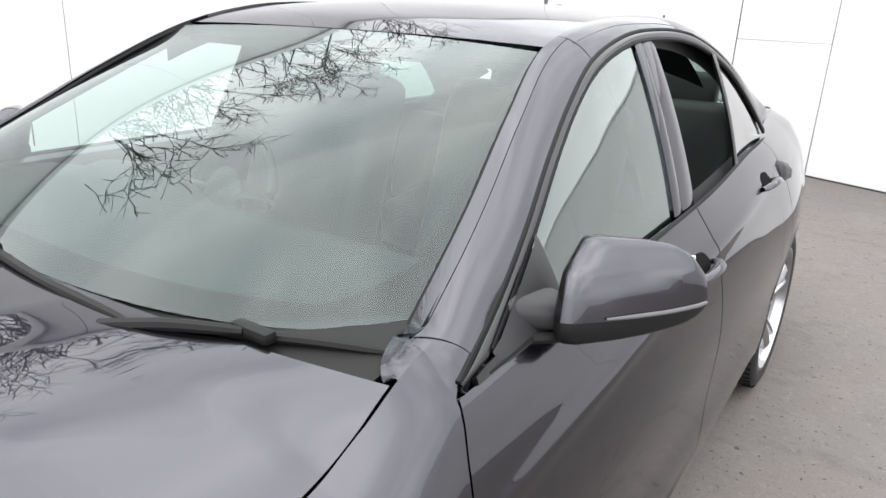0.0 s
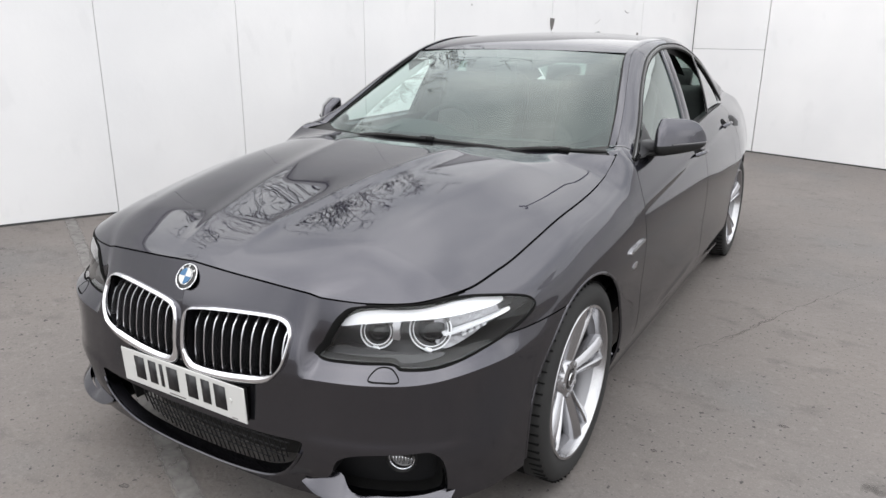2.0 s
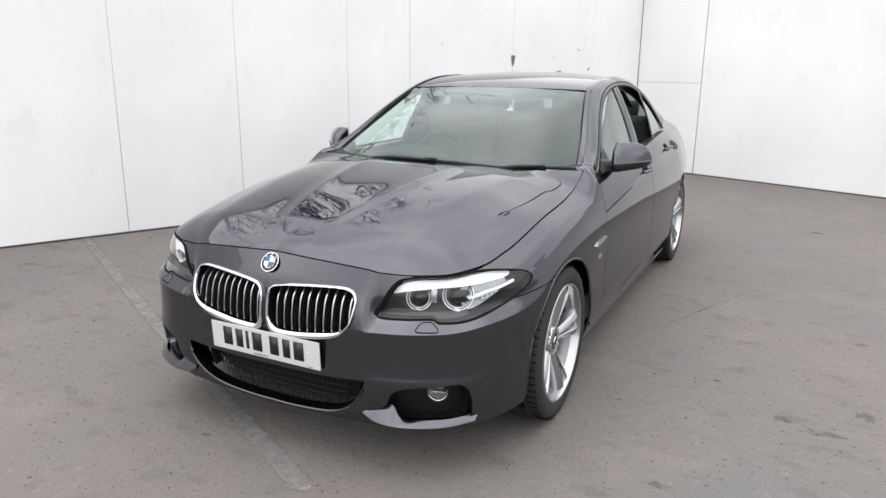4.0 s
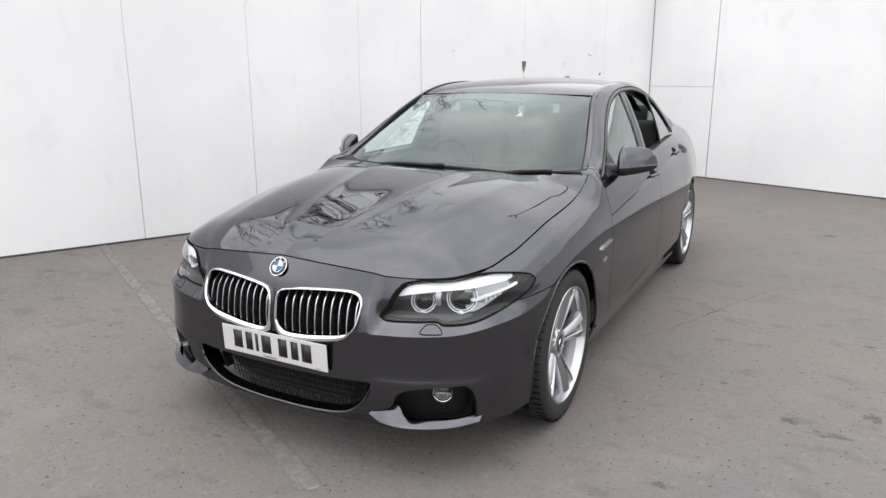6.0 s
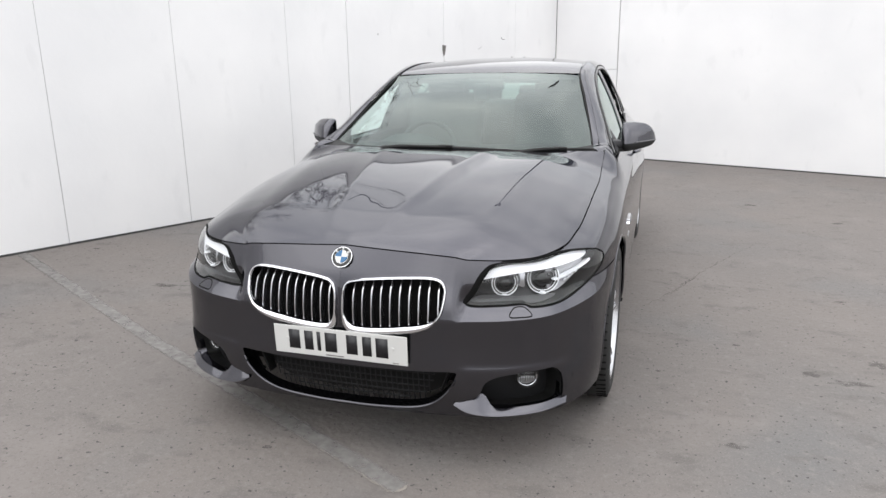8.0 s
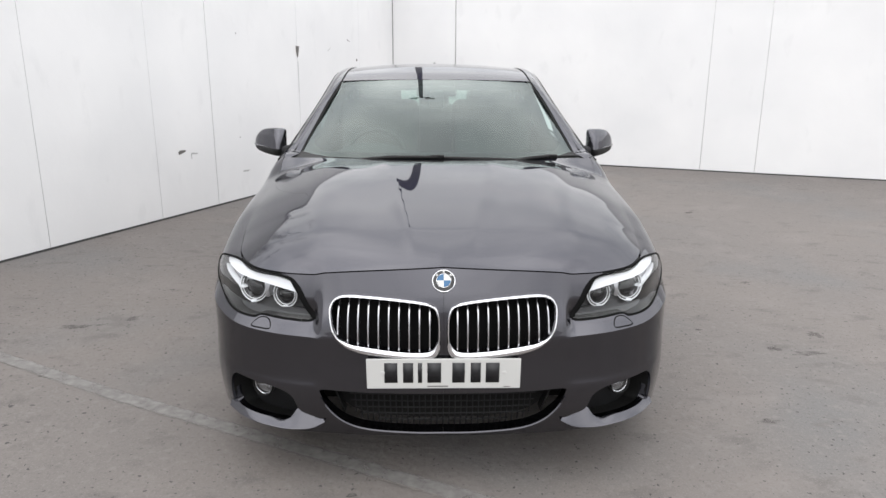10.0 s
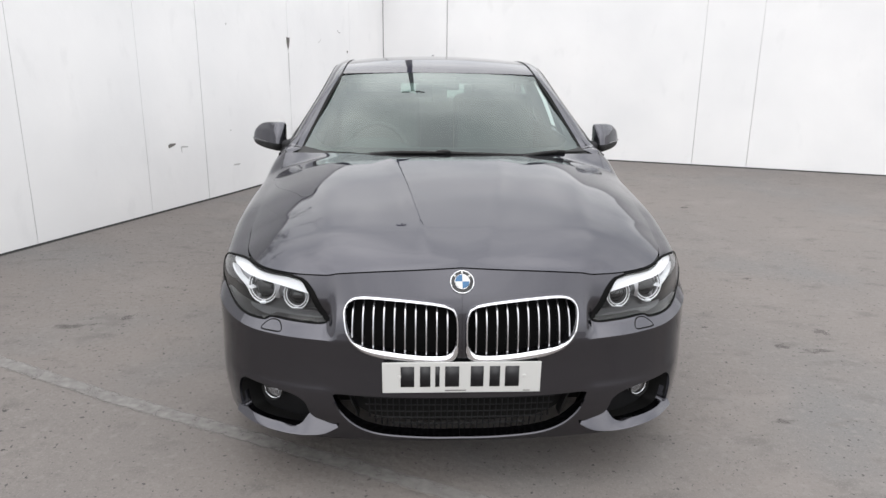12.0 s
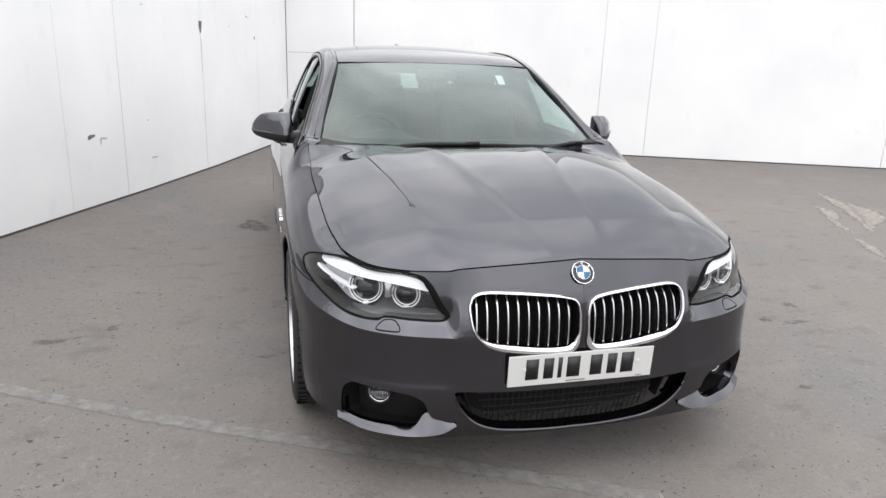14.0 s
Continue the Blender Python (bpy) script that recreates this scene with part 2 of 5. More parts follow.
def tube(points, radius, sides=8, closed=False, flat=1.0):
    """A round bar along points; radius may be one number or one for each point."""
    p = np.array(points, float)
    n = len(p)
    r = np.full(n, radius) if np.isscalar(radius) else np.array(radius)
    bm = bmesh.new()
    rings = []
    for i in range(n):
        t = p[(i + 1) % n] - p[i - 1] if closed else p[min(i + 1, n - 1)] - p[max(i - 1, 0)]
        t = Vector(t).normalized()
        a = t.cross(Vector((0, 0, 1)) if abs(t.z) < 0.9 else Vector((0, 1, 0))).normalized()
        b = a.cross(t)
        rings.append([bm.verts.new(Vector(p[i]) + float(r[i]) * (math.cos(k) * a + flat * math.sin(k) * b))
                      for k in [2 * math.pi * q / sides for q in range(sides)]])
    for i in range(n if closed else n - 1):
        q = rings[(i + 1) % n]
        for k in range(sides):
            bm.faces.new((rings[i][k], rings[i][(k + 1) % sides], q[(k + 1) % sides], q[k]))
    if not closed:
        bm.faces.new(rings[0][::-1])
        bm.faces.new(rings[-1])
    bmesh.ops.recalc_face_normals(bm, faces=bm.faces[:])
    return bm


def box(size, at=(0, 0, 0), bevel=0.0, segments=2, turn=None):
    bm = bmesh.new()
    bmesh.ops.create_cube(bm, size=1, matrix=Matrix.Diagonal((*size, 1)))
    if bevel:
        bmesh.ops.bevel(bm, geom=bm.edges[:], offset=bevel, segments=segments, affect="EDGES", profile=0.6)
    bmesh.ops.transform(bm, matrix=Matrix.Translation(at) @ (turn or Matrix()), verts=bm.verts[:])
    return bm


def lathe(profile, steps=48, axis="x"):
    """Turns (along, radius) pairs round the x axis."""
    pr = np.array(profile, float)
    an = np.linspace(0, 2 * math.pi, steps, endpoint=False)
    pts = np.stack([np.stack([np.full(len(pr), 0) + pr[:, 0], pr[:, 1] * math.cos(a), pr[:, 1] * math.sin(a)], -1) for a in an])
    bm = grid(pts, closed=True)
    bmesh.ops.remove_doubles(bm, verts=bm.verts[:], dist=1e-6)
    bmesh.ops.recalc_face_normals(bm, faces=bm.faces[:])
    return bm


def join(*bms):
    out = bmesh.new()
    for b in bms:
        me = bpy.data.meshes.new("tmp")
        b.to_mesh(me)
        b.free()
        out.from_mesh(me)
        bpy.data.meshes.remove(me)
    return out


# ---- ground and walls ----
rim = [0.0, 0.5, 1, 1.5, 2, 3, 4, 6, 9, 14, 25, 60, 200, 1500]
xs = sorted({-r for r in rim} | set(rim))


def gz(x, y):
    """Height of the yard: level round the car, rising slightly towards the walls."""
    return 0.04 * min(max(0, -1.5 - x), 4.5) + 0.012 * min(max(0, y - 4.5), 6.5)


ground = part("ground", grid(np.array([[(x, y + 2.5, gz(x, y + 2.5)) for y in sorted(xs + [8.5])] for x in xs])), CONCRETE)
tagged(ground, "worn grey concrete yard with stains and cracks", "ground", kind="structure")

CORNER, WALL_H = Vector((-0.600, 8.170, 0)), 2.9
LEFT_YAW, RIGHT_YAW = 22.0, 20.0


def wall(name, yaw, seams, sign, label, wide={}, splits={}):
    """A boarded wall that starts at the corner; boards of their own between the seams, which lie at distances from it."""
    m = Matrix.Translation(CORNER) @ Matrix.Rotation(radians(-yaw), 4, "Z")
    back = box((0.06, seams[-1] + 0.1, WALL_H), (-0.033, -(seams[-1] - 0.1) / 2, WALL_H / 2)) if sign < 0 else \
        box((seams[-1] + 0.1, 0.06, WALL_H), ((seams[-1] - 0.1) / 2, 0.033, WALL_H / 2))
    w = part(name, back, JOINT)
    w.matrix_world = m
    tagged(w, label, "wall", kind="structure")
    for a, b in zip(seams, seams[1:]):
        gap = wide.get(a, 0.001)
        long, mid = b - a - gap - 0.002, (a + b + gap - 0.002) / 2
        for z0, z1 in splits.get(a, [(0.018, WALL_H)]):
            off = 0.011 + random.uniform(0, 0.004)
            if sign < 0:
                bm = box((0.022, long, z1 - z0), (off, -mid, (z0 + z1) / 2), 0.002, 1)
            else:
                bm = box((long, 0.022, z1 - z0), (mid, -off, (z0 + z1) / 2), 0.002, 1)
            part("board", bm, WALLPAINT, w)
    return w


wall_left = wall("wall_left", LEFT_YAW, [0.0, 1.14, 2.72, 4.34, 5.15, 6.36, 7.43, 9.4, 10.6, 11.8, 13.0, 14.2], -1, "white painted board wall with vertical joints and scuffs", {0.0: 0.026, 4.34: 0.004})
wall_right = wall("wall_right", RIGHT_YAW, [0.0, 1.03, 4.60, 5.30, 8.6, 9.8, 11.0, 12.2, 14.0], 1, "white painted board wall with faint vertical joints", {0.0: 0.031, 1.03: 0.009},
                  {0.0: [(0.018, 1.312), (1.316, WALL_H)]})

# ---- the car: body surfaces ----
# The car faces -y; its front axle stands over the origin.
PLAN = curve3([(-0.2, -0.828), (0, -0.832), (0.2, -0.828), (0.42, -0.806), (0.6, -0.757), (0.742, -0.67), (0.842, -0.53), (0.892, -0.36), (0.915, -0.15), (0.924, 0.1), (0.926, 0.6),
               (0.928, 1.5), (0.926, 2.4), (0.912, 2.95), (0.868, 3.35), (0.815, 3.7), (0.70, 3.93), (0.42, 4.04), (0, 4.07), (-0.2, 4.065)])
dense = PLAN(np.linspace(0, 1, 4000))
dense = dense[(dense[:, 0] >= 0)]
arc = np.r_[0, np.cumsum(np.linalg.norm(np.diff(dense, axis=0), axis=1))]
REAR = arc[-1]
tang = np.gradient(dense, arc, axis=0)
tang /= np.linalg.norm(tang, axis=1)[:, None]


def s_at(y):
    """How far along the outline the side passes y."""
    return float(np.interp(y, dense[200:-400, 1], arc[200:-400]))


def s_of(x):
    """How far along the outline the front passes x."""
    k = np.argmax(dense[:, 0] > 0.9)
    return float(np.interp(x, dense[:k, 0], arc[:k]))


ST = [0, 0.412, 0.462, 0.70, 0.93, 1.12, s_at(0), s_at(0.25), s_at(0.45), s_at(0.64), s_at(1.75), s_at(2.9), s_at(3.55), REAR - 0.5, REAR]
LINE_Z = [[0.192, 0.196, 0.198, 0.205, 0.215, 0.22, 0.20, 0.19, 0.19, 0.19, 0.19, 0.20, 0.24, 0.26, 0.26],
          [0.30] * 15,
          [0.50] * 15,
          [0.575, 0.568, 0.570, 0.575, 0.60, 0.62, 0.68, 0.70, 0.71, 0.71, 0.72, 0.75, 0.76, 0.70, 0.70],
          [0.62, 0.62, 0.612, 0.615, 0.632, 0.66, 0.74, 0.77, 0.785, 0.79, 0.80, 0.84, 0.86, 0.80, 0.80],
          [0.71, 0.69, 0.688, 0.70, 0.72, 0.73, 0.805, 0.842, 0.87, 0.90, 0.91, 0.94, 0.97, 0.92, 0.92],
          [0.76, 0.74, 0.735, 0.735, 0.755, 0.770, 0.842, 0.872, 0.90, 0.965, 0.995, 1.030, 1.03, 1.00, 1.00],
          [0.805, 0.778, 0.769, 0.765, 0.778, 0.803, 0.868, 0.897, 0.930, 1.014, 1.01, 1.05, 1.06, 1.05, 1.05]]
LINE_IN = [[0.03, 0.03, 0.03, 0.02, 0.012, 0.012, 0.05, 0.05, 0.05, 0.05, 0.05, 0.04, 0.03, 0.02, 0.02],
           [0, 0, 0, 0, 0, 0, 0.010, 0.012, 0.012, 0.012, 0.012, 0.01, 0, 0, 0],
           [0, 0, 0, 0, 0, 0, 0, 0.002, 0.002, 0.002, 0.002, 0, 0, 0, 0],
           [0] * 15,
           [0.006, 0.012, 0.046, 0.042, 0.030, 0.012, 0.010, 0.012, 0.014, 0.014, 0.012, 0.024, 0.026, 0.01, 0.01],
           [0.024, 0.042, 0.054, 0.056, 0.05, 0.03, 0.040, 0.045, 0.05, 0.05, 0.048, 0.075, 0.078, 0.03, 0.03],
           [0.046, 0.060, 0.064, 0.068, 0.072, 0.06, 0.075, 0.078, 0.08, 0.085, 0.108, 0.16, 0.14, 0.06, 0.06],
           [0.068, 0.073, 0.074, 0.08, 0.10, 0.119, 0.128, 0.128, 0.135, 0.14, 0.118, 0.20, 0.21, 0.12, 0.10]]
FZ = [hermite(ST, r) for r in LINE_Z]
FI = [hermite(ST, r) for r in LINE_IN]


def skin(s, z, proud=0.0):
    """The body's side at s along its outline and height z, moved outwards by proud."""
    px, py = np.interp(s, arc, dense[:, 0]), np.interp(s, arc, dense[:, 1])
    tx, ty = np.interp(s, arc, tang[:, 0]), np.interp(s, arc, tang[:, 1])
    zs = [float(f(s)) for f in FZ]
    if 0.40 < s < 0.9 and z < 0.45:
        proud += 0.004 * min(1, max(0, (0.412 - z) / 0.022)) * min(1, (s - 0.40) / 0.06) * min(1, (0.9 - s) / 0.08)
    if 0.15 < py < 3.3:
        # the shoulder crease that runs through the door handles
        zc = float(np.interp(py, [0.15, 0.75, 1.585, 2.46, 3.3], [0.785, 0.830, 0.890, 0.937, 0.965]))
        proud += 0.0065 * min(1, (py - 0.15) / 0.9, (3.3 - py) / 0.3) * math.exp(-((z - zc) / 0.018)**2)
    if 0.95 < py < 1.74:
        # a low crease above the sill, rising to the rear
        zl = 0.298 + 0.05 * (py - 0.95)
        proud += 0.007 * min(1, (py - 0.95) / 0.15, (1.74 - py) / 0.3) * (math.exp(-((z - zl) / 0.012)**2) if z > zl else math.exp(-((z - zl) / 0.05)**2))
    ins = [float(f(s)) for f in FI]
    i = float(hermite(zs, ins, False)(z))
    edge_w = min(1.0, max(0.0, (1.22 - s) / 0.2))
    if edge_w > 0:
        # a sharp edge under the lamps: the faces above and below it do not blend
        k = float(hermite(zs[3:], ins[3:], False)(z)) if z > zs[3] else float(hermite(zs[:4], ins[:4], False)(z))
        i += (k - i) * edge_w
    i -= proud
    k = math.hypot(tx, ty)
    return np.array((px - i * ty / k, py + i * tx / k, z))


def level(s, v):
    """Height at the fraction v (0..7) of the feature lines."""
    k = min(int(v), 6)
    return float(FZ[k](s)) * (1 - v + k) + float(FZ[k + 1](s)) * (v - k)


def panel(ss, low, high, rows, holes=(), fold=0.018, proud=0.0, both=False, lean=None, via=None):
    """A piece of the body's side over the stations ss between the heights low(s) and high(s), with holes cut out."""
    ss = np.asarray(ss, float)
    par = np.zeros((len(ss), rows, 2))
    for i, s in enumerate(ss):
        par[i, :, 0] = s
        if via:
            k = int(rows * 0.62)
            m = min(max(via(s), low(s) + 0.02), high(s) - 0.02)
            par[i, :, 1] = np.r_[np.linspace(low(s), m, k + 1)[:-1], np.linspace(m, high(s), rows - k)]
        else:
            par[i, :, 1] = np.linspace(low(s), high(s), rows)
        if lean:
            par[i, :, 0] += [lean(s, z) for z in par[i, :, 1]]
    gone = np.zeros((len(ss) - 1, rows - 1), int)
    for h, poly in enumerate(holes):
        for i in range(len(ss) - 1):
            for j in range(rows - 1):
                if not gone[i, j] and inside(poly, par[i:i + 2, j:j + 2].reshape(4, 2).mean(0)):
                    gone[i, j] = h + 1
    edge = {}
    for i in range(len(ss)):
        for j in range(rows):
            cells = [gone[a, b] for a in (i - 1, i) for b in (j - 1, j) if 0 <= a < len(ss) - 1 and 0 <= b < rows - 1]
            if any(cells) and not all(cells):
                edge[i, j] = max(cells) - 1
    for (i, j), h in edge.items():
        par[i, j] = nearest(holes[h], par[i, j])
        if i == 0:
            par[i, j, 0] = ss[0]
    bm = bmesh.new()
    vs = {}
    for i in range(len(ss) - 1):
        for j in range(rows - 1):
            if gone[i, j]:
                continue
            q = []
            for a, b in ((i, j), (i + 1, j), (i + 1, j + 1), (i, j + 1)):
                if (a, b) not in vs:
                    vs[a, b] = bm.verts.new(skin(*par[a, b], proud))
                q.append(vs[a, b])
            bm.faces.new(q)
    bmesh.ops.remove_doubles(bm, verts=bm.verts[:], dist=2e-5)
    bmesh.ops.dissolve_degenerate(bm, edges=bm.edges[:], dist=1e-5)
    if fold:
        fold_edges(bm, fold, both)
    return mirrored(bm) if both else bm


def patch(poly, step=0.012, proud=0.0, deep=None):
    """The piece of the side inside the outline poly."""
    lo, hi = poly.min(0), poly.max(0)
    ss = np.linspace(lo[0], hi[0], max(4, int((hi[0] - lo[0]) / step)))
    zs = np.linspace(lo[1], hi[1], max(4, int((hi[1] - lo[1]) / step)))
    keep = {(i, j) for i in range(len(ss) - 1) for j in range(len(zs) - 1) if inside(poly, ((ss[i] + ss[i + 1]) / 2, (zs[j] + zs[j + 1]) / 2))}
    bm, vs = bmesh.new(), {}
    for i, j in keep:
        q = []
        for a, b in ((i, j), (i + 1, j), (i + 1, j + 1), (i, j + 1)):
            if (a, b) not in vs:
                p = np.array((ss[a], zs[b]))
                if not all((c, d) in keep for c in (a - 1, a) for d in (b - 1, b)):
                    p = nearest(poly, p)
                vs[a, b] = bm.verts.new(skin(p[0], p[1], proud - (deep(*p) if deep else 0)))
            q.append(vs[a, b])
        bm.faces.new(q)
    return bm


def ring_on(poly, width, height, proud=0.0, sides=8):
    """A rounded bar that runs round an outline on the side: width in the surface, height out of it."""
    n = len(poly)
    c = poly.mean(0)
    bm = bmesh.new()
    rings = []
    for i in range(n):
        t = poly[(i + 1) % n] - poly[i - 1]
        nrm = np.array((t[1], -t[0])) / (np.linalg.norm(t) + 1e-9)
        w = width(poly[i]) if callable(width) else width
        ring = []
        for k in range(sides):
            a = 2 * math.pi * k / sides
            q = poly[i] + nrm * w * 0.5 * math.cos(a)
            ring.append(bm.verts.new(skin(q[0] if q[0] > 0 else 0, q[1], proud + height * math.sin(a))))
        rings.append(ring)
    for i in range(n):
        q = rings[(i + 1) % n]
        for k in range(sides):
            bm.faces.new((rings[i][k], q[k], q[(k + 1) % sides], rings[i][(k + 1) % sides]))
    bmesh.ops.recalc_face_normals(bm, faces=bm.faces[:])
    return bm


def sz(points):
    """Front outline points (x, z) as places (s, z) along the outline."""
    return [(s_of(x), z) for x, z in points]


car = thing("car", "dark grey metallic four-door saloon car with silver wheels, parked", "car")


def both_sides(name, make, mat, parent=None, label="", **kw):
    """One part for each side of the car."""
    out = []
    for side in (1, -1):
        bm = make()
        if side < 0:
            flip_x(bm)
        out.append(part(name, bm, mat, parent or car, label, **kw))
    return out


# outlines on the front
KIDNEY = outline(sz([(0.018, 0.655), (0.032, 0.683), (0.074, 0.695), (0.148, 0.703), (0.24, 0.709), (0.325, 0.711), (0.366, 0.702), (0.383, 0.680), (0.384, 0.651), (0.371, 0.596), (0.342, 0.560), (0.296, 0.538), (0.222, 0.523), (0.13, 0.513), (0.056, 0.513), (0.028, 0.528), (0.017, 0.564), (0.015, 0.61)]))
LAMP = outline(sz([(0.459, 0.616), (0.56, 0.613), (0.655, 0.616)]) + [(0.705, 0.606), (0.82, 0.612), (0.97, 0.645), (1.085, 0.684), (1.145, 0.714), (1.125, 0.740), (1.04, 0.759), (0.90, 0.769), (0.74, 0.764), (0.575, 0.756), (0.52, 0.722), (0.482, 0.66)])
INTAKE = outline([(-0.25, 0.378), (0.0, 0.377), (0.25, 0.378), (0.415, 0.383), (0.425, 0.374), (0.400, 0.318), (0.348, 0.264), (0.27, 0.233), (0.14, 0.221), (0.0, 0.219), (-0.25, 0.231)])
RECESS = outline(sz([(0.506, 0.305), (0.522, 0.345), (0.56, 0.368), (0.62, 0.378), (0.72, 0.386)]) + [(0.775, 0.384), (0.806, 0.356), (0.820, 0.298), (0.818, 0.246), (0.775, 0.232), (0.70, 0.228), (0.60, 0.226), (0.50, 0.229), (0.45, 0.240), (0.420, 0.256), (0.455, 0.274), (0.49, 0.286)], 5)
ARCH_R = 0.378


def arch(y, yc, base):
    d = ARCH_R**2 - (y - yc) ** 2
    return max(base, 0.325 + math.sqrt(d)) if d > 0 else base


def y_of(s):
    return float(np.interp(s, arc, dense[:, 1]))


# bumper
split = lambda s: 0.66 + 0.02 * (s - 1.1)


def bumper_top(s):
    return level(s, 7) - 0.002


WINGCUT = np.array([(1.0, split(1.0)), (1.15, split(1.15)), (1.4, split(1.4)), (1.4, 1.0), (0.935, 1.0), (0.935, 0.765), (0.98, 0.70)])


def bumper_low(s):
    y = y_of(s)
    return max(level(s, 0), arch(y, 0, 0.2) if y > -0.37 else 0.2)


s_arch = s_at(-0.186)
front_s = np.r_[np.linspace(0, 0.40, 36), np.linspace(0.407, 0.475, 12), np.linspace(0.485, 0.94, 44), np.linspace(0.951, s_arch, 34)]
bumper = part("front_bumper", panel(front_s, bumper_low, bumper_top, 64, [KIDNEY, LAMP, INTAKE, RECESS, WINGCUT], 0.035, both=True, via=lambda s: float(FZ[3](s))), PAINT, car, sharp=28)


# bonnet
E0, E1 = s_of(0.556) + 0.01, s_at(0.578)


def lead(u):
    """How far the bonnet's plain front edge must move to lie on the bumper's top edge."""
    x = skin(E0, level(E0, 7))[0] * abs(u)
    s = s_of(min(x + 0.02, 0.56))
    for _ in range(6):
        s += x - skin(s, level(s, 7))[0]
    f = skin(s, level(s, 7))
    e = skin(E0, level(E0, 7))
    a = abs(u)
    return f[1] + 0.003 - (-0.769 + (e[1] + 0.769) * a**2.2), f[2] + 0.001 - (0.806 + (e[2] - 0.806) * a**2.0)


LEAD = [lead(u) for u in np.linspace(0, 1, 60)]
LEAD_Y, LEAD_Z = (hermite(np.linspace(0, 1, 60), [q[k] for q in LEAD]) for k in (0, 1))


def hood_point(u, v):
    s = E0 + (E1 - E0) * v
    e = skin(s, level(s, 7))
    yc = -0.769 + (0.50 + 0.769) * v
    zc = float(HOOD_C(yc))
    a = abs(u)
    x = e[0] * u * (1 + 0.0048 * min(1, max(0, (v - 0.925) / 0.04)))
    y = yc + (e[1] - yc) * a**2.2
    z = zc + (e[2] - zc) * a**(2.0 + 2.4 * min(1, v / 0.2))
    fade = min(1, 6 * v) * min(1, 5 * (1 - v))
    ax = abs(x)
    # a ridge on each side of the middle: a lip inside, a flank outside that widens towards the screen
    d, flank = ax - 0.088 - 0.205 * v, 0.045 + 0.08 * v
    soft_d = math.sqrt(d * d + 0.0025**2)
    q = min(1, max(0, (d + soft_d) / 2 / flank))
    z += fade * (0.004 + 0.009 * v) * (1 - q)**2
    z += 0.0045 * fade * math.exp((d - soft_d) / 2 / 0.045)
    z += 0.014 * fade * (0.5 - 0.5 * math.tanh((ax - 0.47 - 0.16 * v) / 0.05))
    k = max(0, 1 - v / 0.22)**2
    y, z = y + float(LEAD_Y(min(a, 1))) * k, z + float(LEAD_Z(min(a, 1))) * k
    return x, y, z


HOOD_C = hermite([-0.764, -0.69, -0.5, -0.25, 0.0, 0.25, 0.5], [0.806, 0.832, 0.878, 0.930, 0.968, 0.990, 1.000])
us = np.linspace(-1, 1, 121)
us = np.sign(us) * np.abs(us) ** 0.9
bm = grid(np.array([[hood_point(0.9965 * u, v) for v in np.linspace(0.001, 1, 90)] for u in us]))
part("bonnet", fold_edges(bm, 0.02, False), PAINT, car, sharp=50)
# added dark sheet under the bonnet, standing for the shade in its shut lines
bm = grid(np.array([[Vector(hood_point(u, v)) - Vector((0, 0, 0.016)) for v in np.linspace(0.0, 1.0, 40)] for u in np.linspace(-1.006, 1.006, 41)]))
part("shut_line_shade", bm, DARK, car)

# front wing
door_line = lambda z: -0.037 + 0.047 * min(1, max(0, (z - 0.75) / 0.22)) ** 2
wing_lean = lambda s, z: door_line(z) * max(0, (s - s_at(0.40)) / (s_at(0.635) - s_at(0.40))) ** 1.5
door_lean = lambda s, z: door_line(z) * max(0, 1 - (s - s_at(0.641)) / 0.3)


def wing_low(s):
    y = y_of(s)
    if y > 0.25:
        return max(0.205, 0.608 - 0.403 * (y - 0.25) / 0.15)
    return arch(y, 0, split(s) + 0.004 if y < -0.1 else 0.205)


WHEEL_CUT = np.array([(s_at(ARCH_R * math.cos(a)), 0.325 + ARCH_R * math.sin(a)) for a in np.linspace(0, 2 * math.pi, 120, endpoint=False)])


wing_s = np.r_[np.linspace(0.925, s_arch - 0.002, 26), np.linspace(s_arch, s_at(0.25), 34), np.linspace(s_at(0.262), s_at(0.637), 32)]
both_sides("front_wing", lambda: panel(wing_s, wing_low, lambda s: level(s, 7), 44, [LAMP, WHEEL_CUT], 0.008, lean=wing_lean), PAINT)

# doors
BELT = lambda s: level(s, 6)
door1 = np.linspace(s_at(0.641), s_at(1.735), 60)
door2 = np.r_[np.linspace(s_at(1.741), s_at(2.59), 40), np.linspace(s_at(2.60), s_at(2.78), 14)]
quarter = np.r_[np.linspace(s_at(2.786), s_at(3.345), 30), np.linspace(s_at(3.35), REAR, 50)]
sill = lambda s: 0.275
front_doors = both_sides("front_door", lambda: panel(door1, sill, BELT, 80, (), 0.02, lean=door_lean), PAINT)
rear_doors = both_sides("rear_door", lambda: panel(door2, lambda s: arch(y_of(s), 2.968, 0.275), BELT, 80, (), 0.02), PAINT)
both_sides("rear_quarter_panel", lambda: panel(quarter, lambda s: arch(y_of(s), 2.968, 0.25), lambda s: level(s, 7), 60, (), 0.02), PAINT)
both_sides("side_sill", lambda: panel(np.linspace(s_at(0.39), s_at(2.58), 40), lambda s: 0.17, lambda s: 0.272, 8, (), 0.03, -0.003), PAINT)


